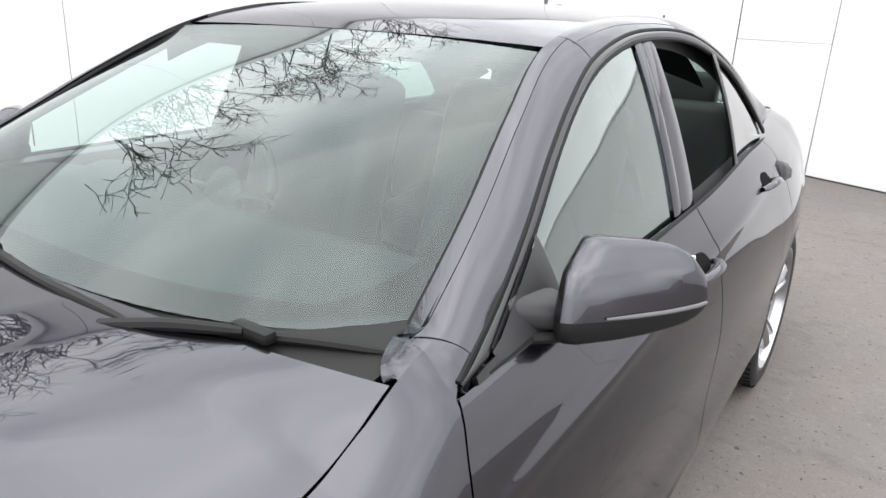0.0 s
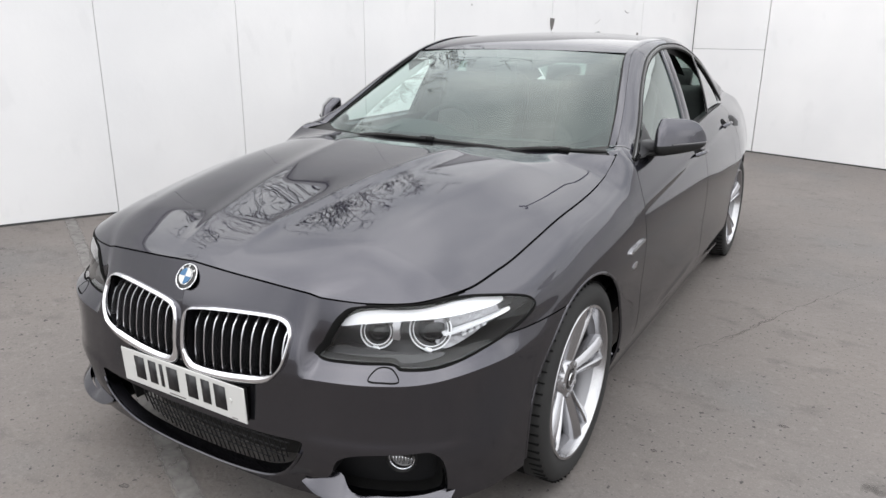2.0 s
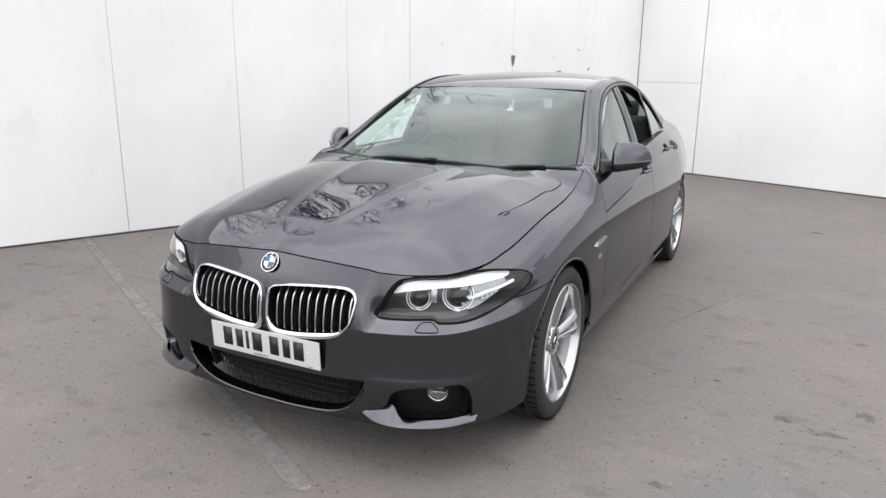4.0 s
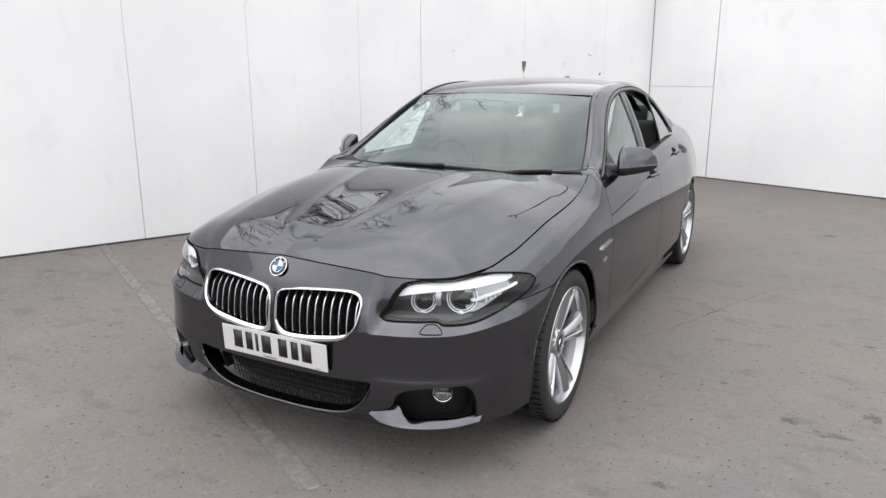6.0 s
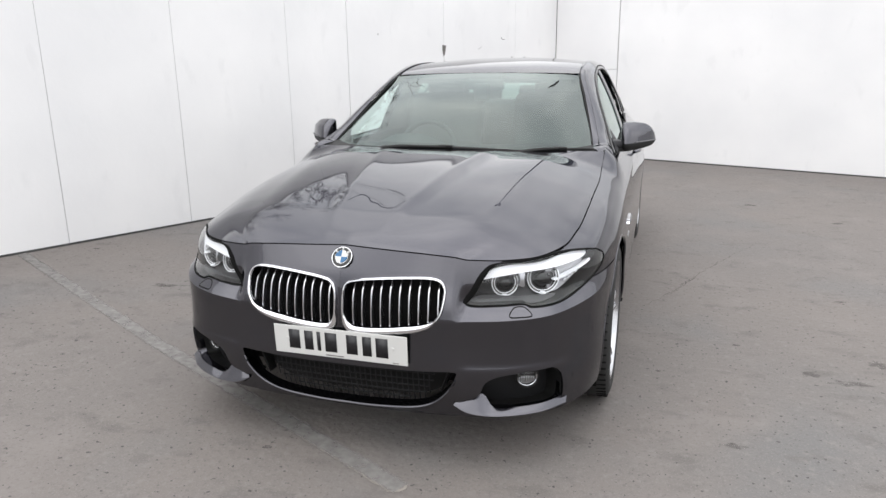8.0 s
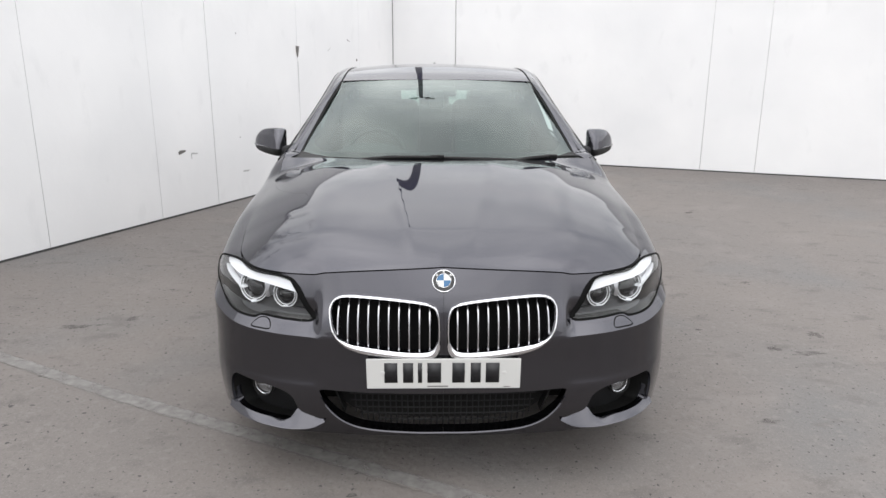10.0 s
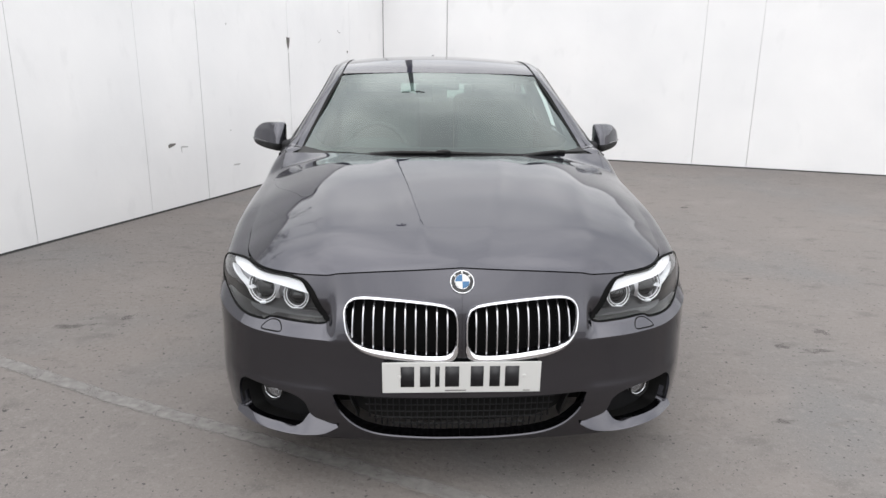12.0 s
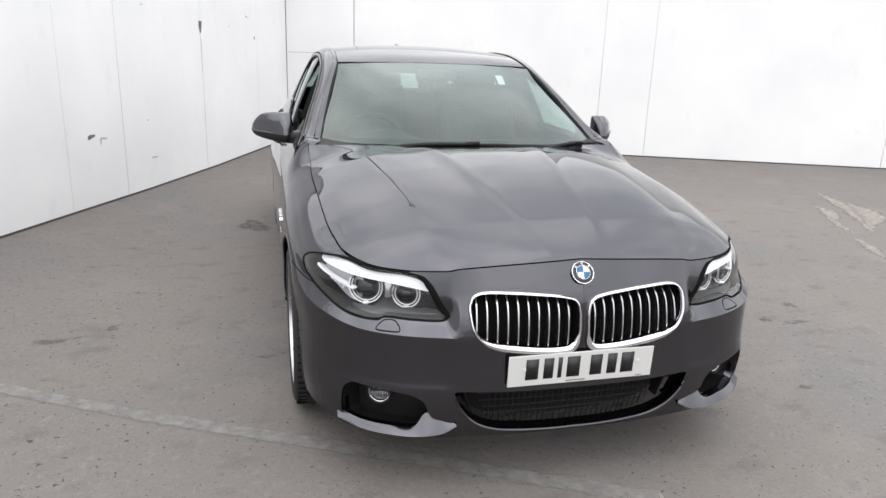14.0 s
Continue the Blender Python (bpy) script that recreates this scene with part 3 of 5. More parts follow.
# ---- the car: roof, pillars and glass ----
CA = curve3([(0.724, 0.695, 1.008), (0.680, 0.895, 1.118), (0.628, 1.10, 1.242), (0.573, 1.325, 1.354), (0.560, 1.55, 1.407), (0.553, 1.85, 1.430), (0.553, 2.2, 1.42), (0.560, 2.55, 1.362), (0.588, 2.9, 1.245), (0.64, 3.25, 1.10)])
CB = curve3([(0.832, 0.652, 0.980), (0.793, 0.81, 1.030), (0.758, 0.95, 1.105), (0.714, 1.10, 1.190), (0.676, 1.25, 1.270), (0.648, 1.40, 1.340), (0.637, 1.58, 1.386), (0.631, 1.85, 1.405), (0.634, 2.2, 1.386), (0.655, 2.55, 1.308), (0.695, 2.85, 1.182), (0.735, 3.15, 1.075)])
CC = curve3([(0.845, 0.735, 0.970), (0.808, 0.86, 1.025), (0.770, 1.00, 1.100), (0.726, 1.15, 1.182), (0.690, 1.30, 1.258), (0.668, 1.45, 1.315), (0.658, 1.60, 1.350), (0.652, 1.85, 1.364), (0.655, 2.15, 1.348), (0.678, 2.45, 1.275), (0.715, 2.70, 1.160), (0.752, 2.87, 1.048)])


def by_y(c):
    p = c(np.linspace(0, 1, 400))
    return lambda y: np.array((np.interp(y, p[:, 1], p[:, 0]), y, np.interp(y, p[:, 1], p[:, 2])))


fa, fb, fc_low = by_y(CA), by_y(CB), by_y(CC)


def fc(y):
    """The upper edge of the side windows."""
    k = 0.45 * min(1, max(0, (2.87 - y) / 0.35))
    return fb(y) * k + fc_low(y) * (1 - k)


ROOF_C = hermite([1.33, 1.5, 1.75, 2.05, 2.4, 2.75, 2.9], [1.366, 1.412, 1.447, 1.462, 1.447, 1.392, 1.352])


def roof_point(u, y):
    e = fa(y)
    return e[0] * 0.992 * u, y, e[2] + (float(ROOF_C(y)) - e[2]) * (1 - abs(u)**2.3) - 0.002


bm = grid(np.array([[roof_point(u, y) for y in np.linspace(1.345, 2.72, 50)] for u in np.linspace(-1, 1, 41)]))
part("roof", fold_edges(bm, 0.02, False), PAINT, car)


def strip(a, b, t0, t1, n, bulge=0.0, k=6, inset=0.0):
    """A rounded strip between two space curves over the same fraction."""
    rows = []
    for t in np.linspace(t0, t1, n):
        p, q = Vector(a(t)), Vector(b(t))
        d = Vector(a(min(t + 0.01, 1))) - Vector(a(max(t - 0.01, 0)))
        nrm = (q - p).cross(d).normalized()
        if nrm.x < 0:
            nrm = -nrm
        rows.append([p.lerp(q, w) + nrm * (bulge * 4 * w * (1 - w) - inset) for w in np.linspace(0, 1, k)])
    bm = grid(np.array([[tuple(v) for v in r] for r in rows]))
    bmesh.ops.recalc_face_normals(bm, faces=bm.faces[:])
    if sum((f.normal.x * f.calc_area() for f in bm.faces)) < 0:
        bmesh.ops.reverse_faces(bm, faces=bm.faces[:])
    return bm


def over(f, y0, y1):
    """A curve given by y, as one over 0..1."""
    return lambda t: f(y0 + (y1 - y0) * float(t))


swell = hermite([0.65, 0.85, 1.05, 1.25, 1.40, 3.2], [0.022, 0.016, 0.013, 0.010, 0.009, 0.008])


def rail_point(w, y):
    a, b = fa(y), fb(y)
    return a + (b - a) * w + np.array((0.25, 0, 1)) * (float(swell(y)) * 4 * w * (1 - w) + 0.004 * (1 - w) * min(1, max(0, (y - 0.67) / 0.10)))


foot_line = lambda w: 0.664 + 0.045 * (w - 0.278) / 0.722


def rail(w0, w1, y0, y1, n, k, fold=0.014):
    """A piece of the rounded pillar and roof rail between the glass edge (w = 0) and the door frame (w = 1)."""
    rows = []
    for t in np.linspace(0, 1, n):
        ys = [(y0(w) if callable(y0) else y0) * (1 - t) + y1 * t for w in np.linspace(w0, w1, k)]
        rows.append([rail_point(w, y) for w, y in zip(np.linspace(w0, w1, k), ys)])
    bm = grid(np.array(rows))
    bmesh.ops.recalc_face_normals(bm, faces=bm.faces[:])
    if sum((f.normal.z * f.calc_area() for f in bm.faces)) < 0:
        bmesh.ops.reverse_faces(bm, faces=bm.faces[:])
    return fold_edges(bm, fold, False)


both_sides("pillar_trim", lambda: rail(0.0, 0.262, 0.672, 1.398, 60, 4, 0.003), PAINT)
both_sides("roof_rail", lambda: rail(0.278, 1.0, foot_line, 1.398, 40, 9), PAINT)
both_sides("roof_rail_rear", lambda: rail(0.0, 1.0, 1.401, 3.02, 60, 11), PAINT)
both_sides("pillar_seam", lambda: tube([rail_point(0.270, y) - np.array((0.002, 0, 0.0065)) for y in np.linspace(0.665, 1.41, 30)], 0.006, 6), DARK)
slim = lambda y: 1 - 0.85 * min(1, max(0, (y - 2.15) / 0.70))
fbs = lambda y: fc(y) + (fb(y) - fc(y)) * slim(y) + np.array((0.004, 0, -0.006)) * slim(y)
both_sides("rear_pillar", lambda: fold_edges(strip(over(fb, 2.15, 2.868), over(fbs, 2.15, 2.868), 0, 1, 30, 0.004), 0.014, False), PAINT)
both_sides("door_frame", lambda: fold_edges(strip(over(fbs, 0.66, 2.868), over(fc, 0.66, 2.868), 0, 1.0, 60, 0.004), 0.014, False), GLOSS)
both_sides("frame_seal", lambda: tube([fbs(y) + np.array((-0.003, 0, 0.002)) for y in np.linspace(0.66, 2.72, 60)], [0.005] * 54 + [0.004, 0.0035, 0.003, 0.002, 0.0015, 0.001], 6), RUBBER)
both_sides("windscreen_seal", lambda: tube([fa(y) + np.array((-0.003, 0.002, -0.006)) for y in np.linspace(0.70, 1.34, 30)], 0.006, 6), RUBBER)
both_sides("quarter_lining", lambda: grid(np.array([[tuple(Vector(skin(s_at(y), level(s_at(y), 6), -0.045)).lerp(Vector(fb(y)) - Vector((0.03, 0, 0.0)), w)) for w in np.linspace(0, 1, 5)] for y in np.linspace(2.78, 3.14, 10)])), BLACK)


def screen_point(u, v):
    a = abs(u)
    lo = Vector((0.722 * u, 0.50 + 0.195 * a**3.2, 1.000 + 0.002 * a))
    hi = Vector((0.571 * u, 1.345 - 0.028 * a**2, 1.367 - 0.018 * a**2))
    p = lo.lerp(hi, v)
    b = math.sin(math.pi * min(max(v, 0), 1)) * (1 - a**4)
    return p.x, p.y - 0.014 * b, p.z + 0.030 * b


bm = grid(np.array([[screen_point(u, v) for v in np.linspace(0.0, 1.0, 24)] for u in np.linspace(-1, 1, 41)]))
screen = part("windscreen", bm, SCREEN, car, "greenish windscreen glass")
cut = []
for u0, u1, v0, v1 in ((-1, 1, 0.95, 1.0), (-1, 1, 0.0, 0.058), (-1, -0.965, 0.05, 0.95), (0.965, 1, 0.05, 0.95), (-0.97, -0.78, 0.05, 0.20), (0.78, 0.97, 0.05, 0.20)):
    cut.append(grid(np.array([[Vector(screen_point(u, v)) + Vector((0, 0.004, -0.004)) for v in np.linspace(v0, v0 + (v1 - v0) * ((max(0, abs(u) - 0.78) / 0.19)**2.4 if 0.15 < u1 - u0 < 0.3 else 1), 12)] for u in np.linspace(u0, u1, 40 if u1 - u0 > 1 else 10)])))
part("windscreen_band", join(*cut), DARK, car, "black printed edge of the windscreen")

# cowl below the windscreen
bm = grid(np.array([[(0.755 * u, y, z + 0.008 * u**4) for y, z in ((0.45 + 0.12 * abs(u)**3.2, 0.975), (0.50 + 0.15 * abs(u)**3.2, 0.990), (0.56 + 0.19 * abs(u)**3.2, 1.008))] for u in np.linspace(-1, 1, 31)]))
part("cowl_grille", bm, BLACK, car)


def side_point(y, w):
    """The side glazing at y: w = 0 on the belt, 1 at the top line."""
    s = s_at(y)
    lo, hi = Vector(skin(s, level(s, 6))), Vector(fc(y))
    p = lo.lerp(hi, w)
    return p + Vector((0.012 * 4 * w * (1 - w), 0, 0)) * min(1, (hi - lo).length * 3)


def b_line(w, low, high):
    return low + (high - low) * w


def pane(f0, f1, inset=0.012, n=16, k=12, sides=None):
    """Glazing between two leaning lines f0(w), f1(w) of y."""
    def make():
        rows = []
        for a in np.linspace(0, 1, n):
            row = []
            for w in np.linspace(-0.04, 1, k):
                y = f0(max(w, 0)) * (1 - a) + f1(max(w, 0)) * a
                row.append(tuple(side_point(y, w) - Vector((inset, 0, 0))))
            rows.append(row)
        return grid(np.array(rows))
    return make


BA = lambda w: b_line(w, 1.592, 1.665)
BB = lambda w: b_line(w, 1.748, 1.79)
QA = lambda w: b_line(w, 2.238, 2.312)
QB = lambda w: b_line(w, 2.275, 2.348)


def clip_front(w0=0.0):
    """The front door's glass: bounded ahead by the sloping frame."""
    def make():
        rows = []
        for a in np.linspace(0, 1, 30):
            row = []
            for w in np.linspace(-0.02, 1, 14):
                y = 0.72 + (BA(max(w, 0)) - 0.72) * a
                row.append(tuple(side_point(y, w) - Vector((0.012, 0, 0))))
            rows.append(row)
        return grid(np.array(rows))
    return make


ob = part("front_side_window", clip_front()(), GLASS, car, "greenish side window glass, closed")
for ob in both_sides("quarter_window", pane(QB, lambda w: b_line(w, 2.86, 2.80)), QUARTER, None, "greenish quarter window glass"):
    ob.visible_shadow = False
bm = flip_x(pane(BB, QA)())
ob = part("rear_side_window", bm, GLASS, car, "greenish rear side window glass, closed")


def post(f0, f1, out):
    def make():
        rows = [[tuple(side_point(f0(w) * (1 - a) + f1(w) * a, w) + Vector((out + 0.004 * math.sin(math.pi * a), 0, 0))) for w in np.linspace(0, 1, 14)] for a in np.linspace(0, 1, 6)]
        return fold_edges(grid(np.array(rows)), 0.008, False)
    return make


both_sides("b_pillar_front", post(lambda w: BA(w) - 0.012, lambda w: BA(w) + 0.05 - 0.008 * w, -0.006), PAINT)
both_sides("b_pillar_rear", post(lambda w: BA(w) + 0.052 - 0.008 * w, BB, -0.006), PAINT)
both_sides("window_divider", post(QA, QB, 0.002), GLOSS)
both_sides("waist_seal", lambda: tube([Vector(side_point(y, 0)) + Vector((0.002, 0, 0.003)) for y in np.linspace(0.72, 2.84, 40)], [0.002, 0.004] + [0.0055] * 36 + [0.004, 0.002], 6), RUBBER)
both_sides("top_seal", lambda: tube([Vector(fc(y)) + Vector((-0.002, 0, -0.004)) for y in np.linspace(0.75, 2.865, 60)], 0.006, 6), RUBBER)
both_sides("mirror_corner_trim", lambda: fold_edges(grid(np.array([[tuple(side_point(0.69 + 0.15 * a * (1 - 0.85 * max(w, 0)) , w) + Vector((0.004, 0, 0))) for w in np.linspace(0, 0.9, 8)] for a in np.linspace(0, 1, 6)])), 0.01, False), GLOSS)

# rear window, boot lid
def rear_point(u, v):
    y0, y1 = 2.725, 3.30
    y = y0 + (y1 - y0) * v
    e = fa(min(y, 3.24))
    zc = 1.397 - 0.29 * v - 0.02 * v * (1 - v)
    ze = e[2] - max(0, y - 3.24) * 0.35
    return e[0] * u, y - 0.0, ze + (zc - ze) * (1 - abs(u)**2.3)


ob = part("rear_window", grid(np.array([[rear_point(u, v) for v in np.linspace(0.05, 1, 14)] for u in np.linspace(-0.97, 0.97, 21)])), GLASS, car)


def boot_point(u, v):
    y = 3.29 + 0.76 * v
    s = s_at(min(y, 3.9))
    e = skin(s, level(s, 7))
    return e[0] * 0.98 * u, y, (1.108 - 0.03 * v - 0.02 * v**4) - 0.035 * u * u


part("boot_lid", grid(np.array([[boot_point(u, v) for v in np.linspace(0, 1, 16)] for u in np.linspace(-1, 1, 21)])), PAINT, car)


def haunch():
    rows = []
    for y in np.linspace(2.852, 3.86, 30):
        s = s_at(y)
        lo = Vector(skin(s, level(s, 7)))
        hi = Vector(fb(y)) if y < 3.12 else Vector(boot_point(1, max(0, (y - 3.29) / 0.76)))
        if 3.0 < y < 3.3:
            k = (y - 3.0) / 0.3
            hi = Vector(fb(min(y, 3.12))).lerp(Vector(boot_point(1, 0)), k * k * (3 - 2 * k))
            hi.y = y
        rows.append([tuple(lo.lerp(hi, w) + Vector((0.01, 0, 0.006)) * 4 * w * (1 - w)) for w in np.linspace(0, 1, 6)])
    return grid(np.array(rows))


both_sides("rear_shoulder", haunch, PAINT)


def pillar_foot():
    """Closes the wing towards the foot of the windscreen pillar."""
    corner = skin(E1 + 0.005, level(E1 + 0.005, 7))
    edge = curve3([tuple(corner + np.array((-0.004, 0.0, 0.0005))), (0.772, 0.587, 0.990), (0.751, 0.606, 0.998), (0.734, 0.636, 1.003), (0.722, 0.668, 1.007)])
    rows = []
    for t in np.linspace(0, 1, 14):
        s = E1 + 0.005 + (s_at(0.637) - E1 - 0.005) * t
        z = level(s, 7)
        lo, hi = Vector(skin(s + wing_lean(s, z), z)), Vector(edge(t))
        rows.append([tuple(lo.lerp(hi, w) + Vector((0.001, 0, 0.003)) * 4 * w * (1 - w)) for w in np.linspace(0, 1, 8)])
    bm = grid(np.array(rows))
    bmesh.ops.recalc_face_normals(bm, faces=bm.faces[:])
    return bm


both_sides("wing_top", pillar_foot, PAINT)


def foot_filler():
    """Carries the wing up to the slanting end of the pillar."""
    s = s_at(0.64)
    rows = []
    for w in np.linspace(1, 0, 16):
        z = 0.962 + 0.050 * min(1, (1 - w) * 2)
        p = skin(s, z, -0.002) if w >= 0.5 else np.array(Vector(skin(s, 1.012, -0.002)).lerp(Vector((0.722, 0.668, 1.006)), 1 - 2 * w) + Vector((0.001, 0, 0.003)) * 8 * w * (1 - 2 * w))
        row = [p]
        if w >= 0.26:
            for y in np.linspace(0.664, foot_line(w) + 0.016, 5):
                row.append(rail_point(w, y) + np.array((0, 0, -0.0015)))
        else:
            row += [rail_point(w, 0.668 + 0.004 * k) + np.array((0, 0, -0.003)) for k in range(5)]
        rows.append(row)
    bm = grid(np.array(rows))
    bmesh.ops.recalc_face_normals(bm, faces=bm.faces[:])
    return bm


both_sides("pillar_base", foot_filler, PAINT)

# ---- the car: wheels ----
def wheel_parts():
    tread = [(-0.10, 0.245), (-0.118, 0.268), (-0.122, 0.295), (-0.115, 0.318), (-0.10, 0.331), (-0.06, 0.336)]
    tread += [(-0.035, 0.336), (-0.035, 0.329), (-0.027, 0.329), (-0.027, 0.336), (0.027, 0.336), (0.027, 0.329), (0.035, 0.329), (0.035, 0.336)]
    tread += [(0.06, 0.336), (0.10, 0.331), (0.115, 0.318), (0.122, 0.295), (0.119, 0.272), (0.112, 0.258), (0.10, 0.252)]
    return tread


def spoke(turn):
    """A pair of broad arms from the hub to the rim, with a shallow pocket between them."""
    out = []
    for side in (-1, 1):
        rows = []
        for r, gap, wide, dep in ((0.040, 0.000, 0.026, 0.070), (0.075, 0.002, 0.032, 0.078), (0.110, 0.0045, 0.037, 0.086), (0.150, 0.009, 0.044, 0.095), (0.195, 0.014, 0.054, 0.104), (0.228, 0.017, 0.064, 0.108), (0.250, 0.018, 0.076, 0.107)):
            a, b = side * gap, side * wide
            m = a + (b - a) * 0.34
            rows.append([(dep - 0.026, r, a), (dep - 0.006, r, a + side * 0.002), (dep, r, a + (m - a) * 0.6), (dep - 0.002, r, m), (dep - 0.010, r, m + (b - m) * 0.75), (dep - 0.016, r, b - side * 0.002), (dep - 0.050, r, b)])
        out.append(grid(np.array(rows)))
    floor = [[(0.062 + 0.03 * (r - 0.06) / 0.19, r, o * (0.003 + 0.075 * (r - 0.05))) for o in (-1, 0, 1)] for r in (0.06, 0.12, 0.18, 0.25)]
    out.append(grid(np.array(floor)))
    for bm in out:
        bmesh.ops.recalc_face_normals(bm, faces=bm.faces[:])
        if sum(f.normal.x * f.calc_area() for f in bm.faces) < 0:
            bmesh.ops.reverse_faces(bm, faces=bm.faces[:])
    bm = join(*out)
    bmesh.ops.rotate(bm, cent=(0, 0, 0), matrix=Matrix.Rotation(turn, 3, "X"), verts=bm.verts[:])
    return bm


def build_wheel(x, y, turn):
    w = part("wheel", lathe([(0.110, 0.262), (0.117, 0.258), (0.117, 0.250), (0.108, 0.246), (0.094, 0.243), (0.080, 0.240)], 64), ALLOY, car, "silver alloy wheel with five double spokes")
    part("rim_barrel", lathe([(0.080, 0.240), (0.06, 0.228), (-0.05, 0.222), (-0.10, 0.246)], 64), BARREL, w)
    part("tyre", lathe(wheel_parts(), 72), TYRE, w)
    blocks = []
    for k in range(64):
        a = 2 * math.pi * k / 64
        for off, dx in ((0, 0.088), (0.5, -0.088)):
            m = Matrix.Rotation(a + off * 0.098, 4, "X") @ Matrix.Translation((dx, 0, 0.3325))
            blocks.append(box((0.040, 0.004, 0.007), (0, 0, 0), turn=None))
            bmesh.ops.transform(blocks[-1], matrix=m, verts=blocks[-1].verts[:])
    tagged(part("tread_pattern", join(*blocks), DARK, w), kind="stuff")
    for k in range(5):
        part("spoke", spoke(turn + 2 * math.pi * k / 5), ALLOY, w)
    part("hub", lathe([(0.03, 0.075), (0.060, 0.073), (0.076, 0.062), (0.078, 0.037), (0.072, 0.036), (0.072, 0.034)], 32), ALLOY, w)
    part("hub_cap", lathe([(0.070, 0.035), (0.078, 0.033), (0.081, 0.02), (0.082, 0.0)], 24), GLOSS, w)
    part("cap_ring", lathe([(0.079, 0.024), (0.0825, 0.0225), (0.0815, 0.021)], 24), CHROME, w)
    for k in range(5):
        a = turn + 2 * math.pi * (k + 0.5) / 5
        part("wheel_bolt", lathe([(0.004, 0.010), (0.016, 0.010), (0.018, 0.007), (0.018, 0.0)], 6), SATIN, w).location = (0.062, 0.054 * math.cos(a), 0.056 * math.sin(a))
    part("dust_shield", lathe([(-0.03, 0.0), (-0.03, 0.205), (-0.05, 0.205)], 40), DARK, w)
    part("brake_disc", lathe([(0.02, 0.07), (0.025, 0.165), (0.0, 0.165), (-0.01, 0.07)], 40), DISC, w)
    m = pose(x, y, 0.336)
    if x < 0:
        m = m @ Matrix.Rotation(math.pi, 4, "Z")
    w.matrix_world = m
    return w


for x, y, turn in ((0.795, 0, 0.07), (-0.795, 0, 0.4), (0.788, 2.968, 0.35), (-0.788, 2.968, 0.9)):
    build_wheel(x, y, turn)
    an = np.linspace(-0.42, math.pi + 0.42, 40)
    part("arch_liner", grid(np.array([[(px, r * math.cos(a), r * math.sin(a)) for px, r in ((-0.28, 0.02), (-0.28, 0.368), (0.075, 0.376))] for a in an])), DARK, car).matrix_world = pose(x, y, 0.325) @ (Matrix.Rotation(math.pi, 4, "Z") if x < 0 else Matrix())
for yc in (0, 2.968):
    both_sides("arch_lip", lambda: tube([skin(s_at(yc + ARCH_R * math.cos(a)), 0.325 + ARCH_R * math.sin(a), -0.004) for a in np.linspace(radians(-14), radians(192 if yc == 0 else 186), 70)], 0.0065, 8), PAINT)
part("underbody", box((1.44, 4.3, 0.14), (0, 1.62, 0.27), 0.04), DARK, car)

# ---- the car: front details ----
def place_on(s, z, proud=0.0):
    """A frame on the side: place, tangent along, upward tangent and outward normal."""
    p = Vector(skin(s, z, proud))
    a = (Vector(skin(s + 0.01, z, proud)) - Vector(skin(s - 0.01, z, proud))).normalized()
    b = (Vector(skin(s, z + 0.008, proud)) - Vector(skin(s, z - 0.008, proud))).normalized()
    return p, a, b, a.cross(b).normalized()


def disc(c, a, b, r, n=24, dome=0.0, rings=4):
    nrm = a.cross(b).normalized()
    bm = bmesh.new()
    mid = bm.verts.new(c + nrm * dome)
    last = None
    for k in range(1, rings + 1):
        q = k / rings
        ring = [bm.verts.new(c + r * q * (math.cos(t) * a + math.sin(t) * b) + nrm * dome * (1 - q * q)) for t in [2 * math.pi * i / n for i in range(n)]]
        for i in range(n):
            j = (i + 1) % n
            bm.faces.new((mid, ring[i], ring[j]) if last is None else (last[i], ring[i], ring[j], last[j]))
        last = ring
    return bm


def hoop(c, a, b, r, bar, t0=0.0, t1=2 * math.pi, n=40, sides=6):
    full = abs(t1 - t0 - 2 * math.pi) < 1e-6
    ts = [t0 + (t1 - t0) * i / (n if full else n - 1) for i in range(n)]
    return tube([c + r * (math.cos(t) * a + math.sin(t) * b) for t in ts], bar, sides, full)


# kidney grilles
for side in (1, -1):
    fx = (lambda b: b) if side > 0 else flip_x
    g = part("kidney_grille", fx(patch(KIDNEY, 0.012, -0.055)), DARK, car, "black kidney grille with chrome slats and surround")
    thick = lambda q: 0.010 + 0.019 * max(0.0, min(1.0, (0.570 - q[1]) / 0.045))
    part("chrome_surround", fx(ring_on(KIDNEY, thick, 0.010, 0.004, 10)), CHROME, g)
    part("grille_tunnel", fx(ring_on(KIDNEY, 0.004, 0.045, -0.03, 6)), GLOSS, g)
    for k in range(10):
        x = 0.047 + 0.0348 * k
        col = KIDNEY[np.abs(KIDNEY[:, 0] - s_of(x)) < 0.012]
        lo, hi = col[:, 1].min() + 0.006, col[:, 1].max() - 0.006
        rows = []
        for z in np.linspace(lo, hi, 10):
            row = []
            back = 0.026 * max(0.0, (z - hi + 0.045) / 0.045)
            for dx, out in ((-0.001, -0.055), (-0.0022, -0.022), (-0.0020, -0.010), (0.0020, -0.010), (0.0022, -0.022), (0.001, -0.055)):
                row.append(skin(s_of(x) + dx * (1 + 10 * back), z, max(-0.06, out - back)))
            rows.append(row)
        bm = grid(np.array(rows))
        bmesh.ops.recalc_face_normals(bm, faces=bm.faces[:])
        for f in bm.faces:
            f.material_index = 0
        part("slat", fx(bm), SLAT, g)

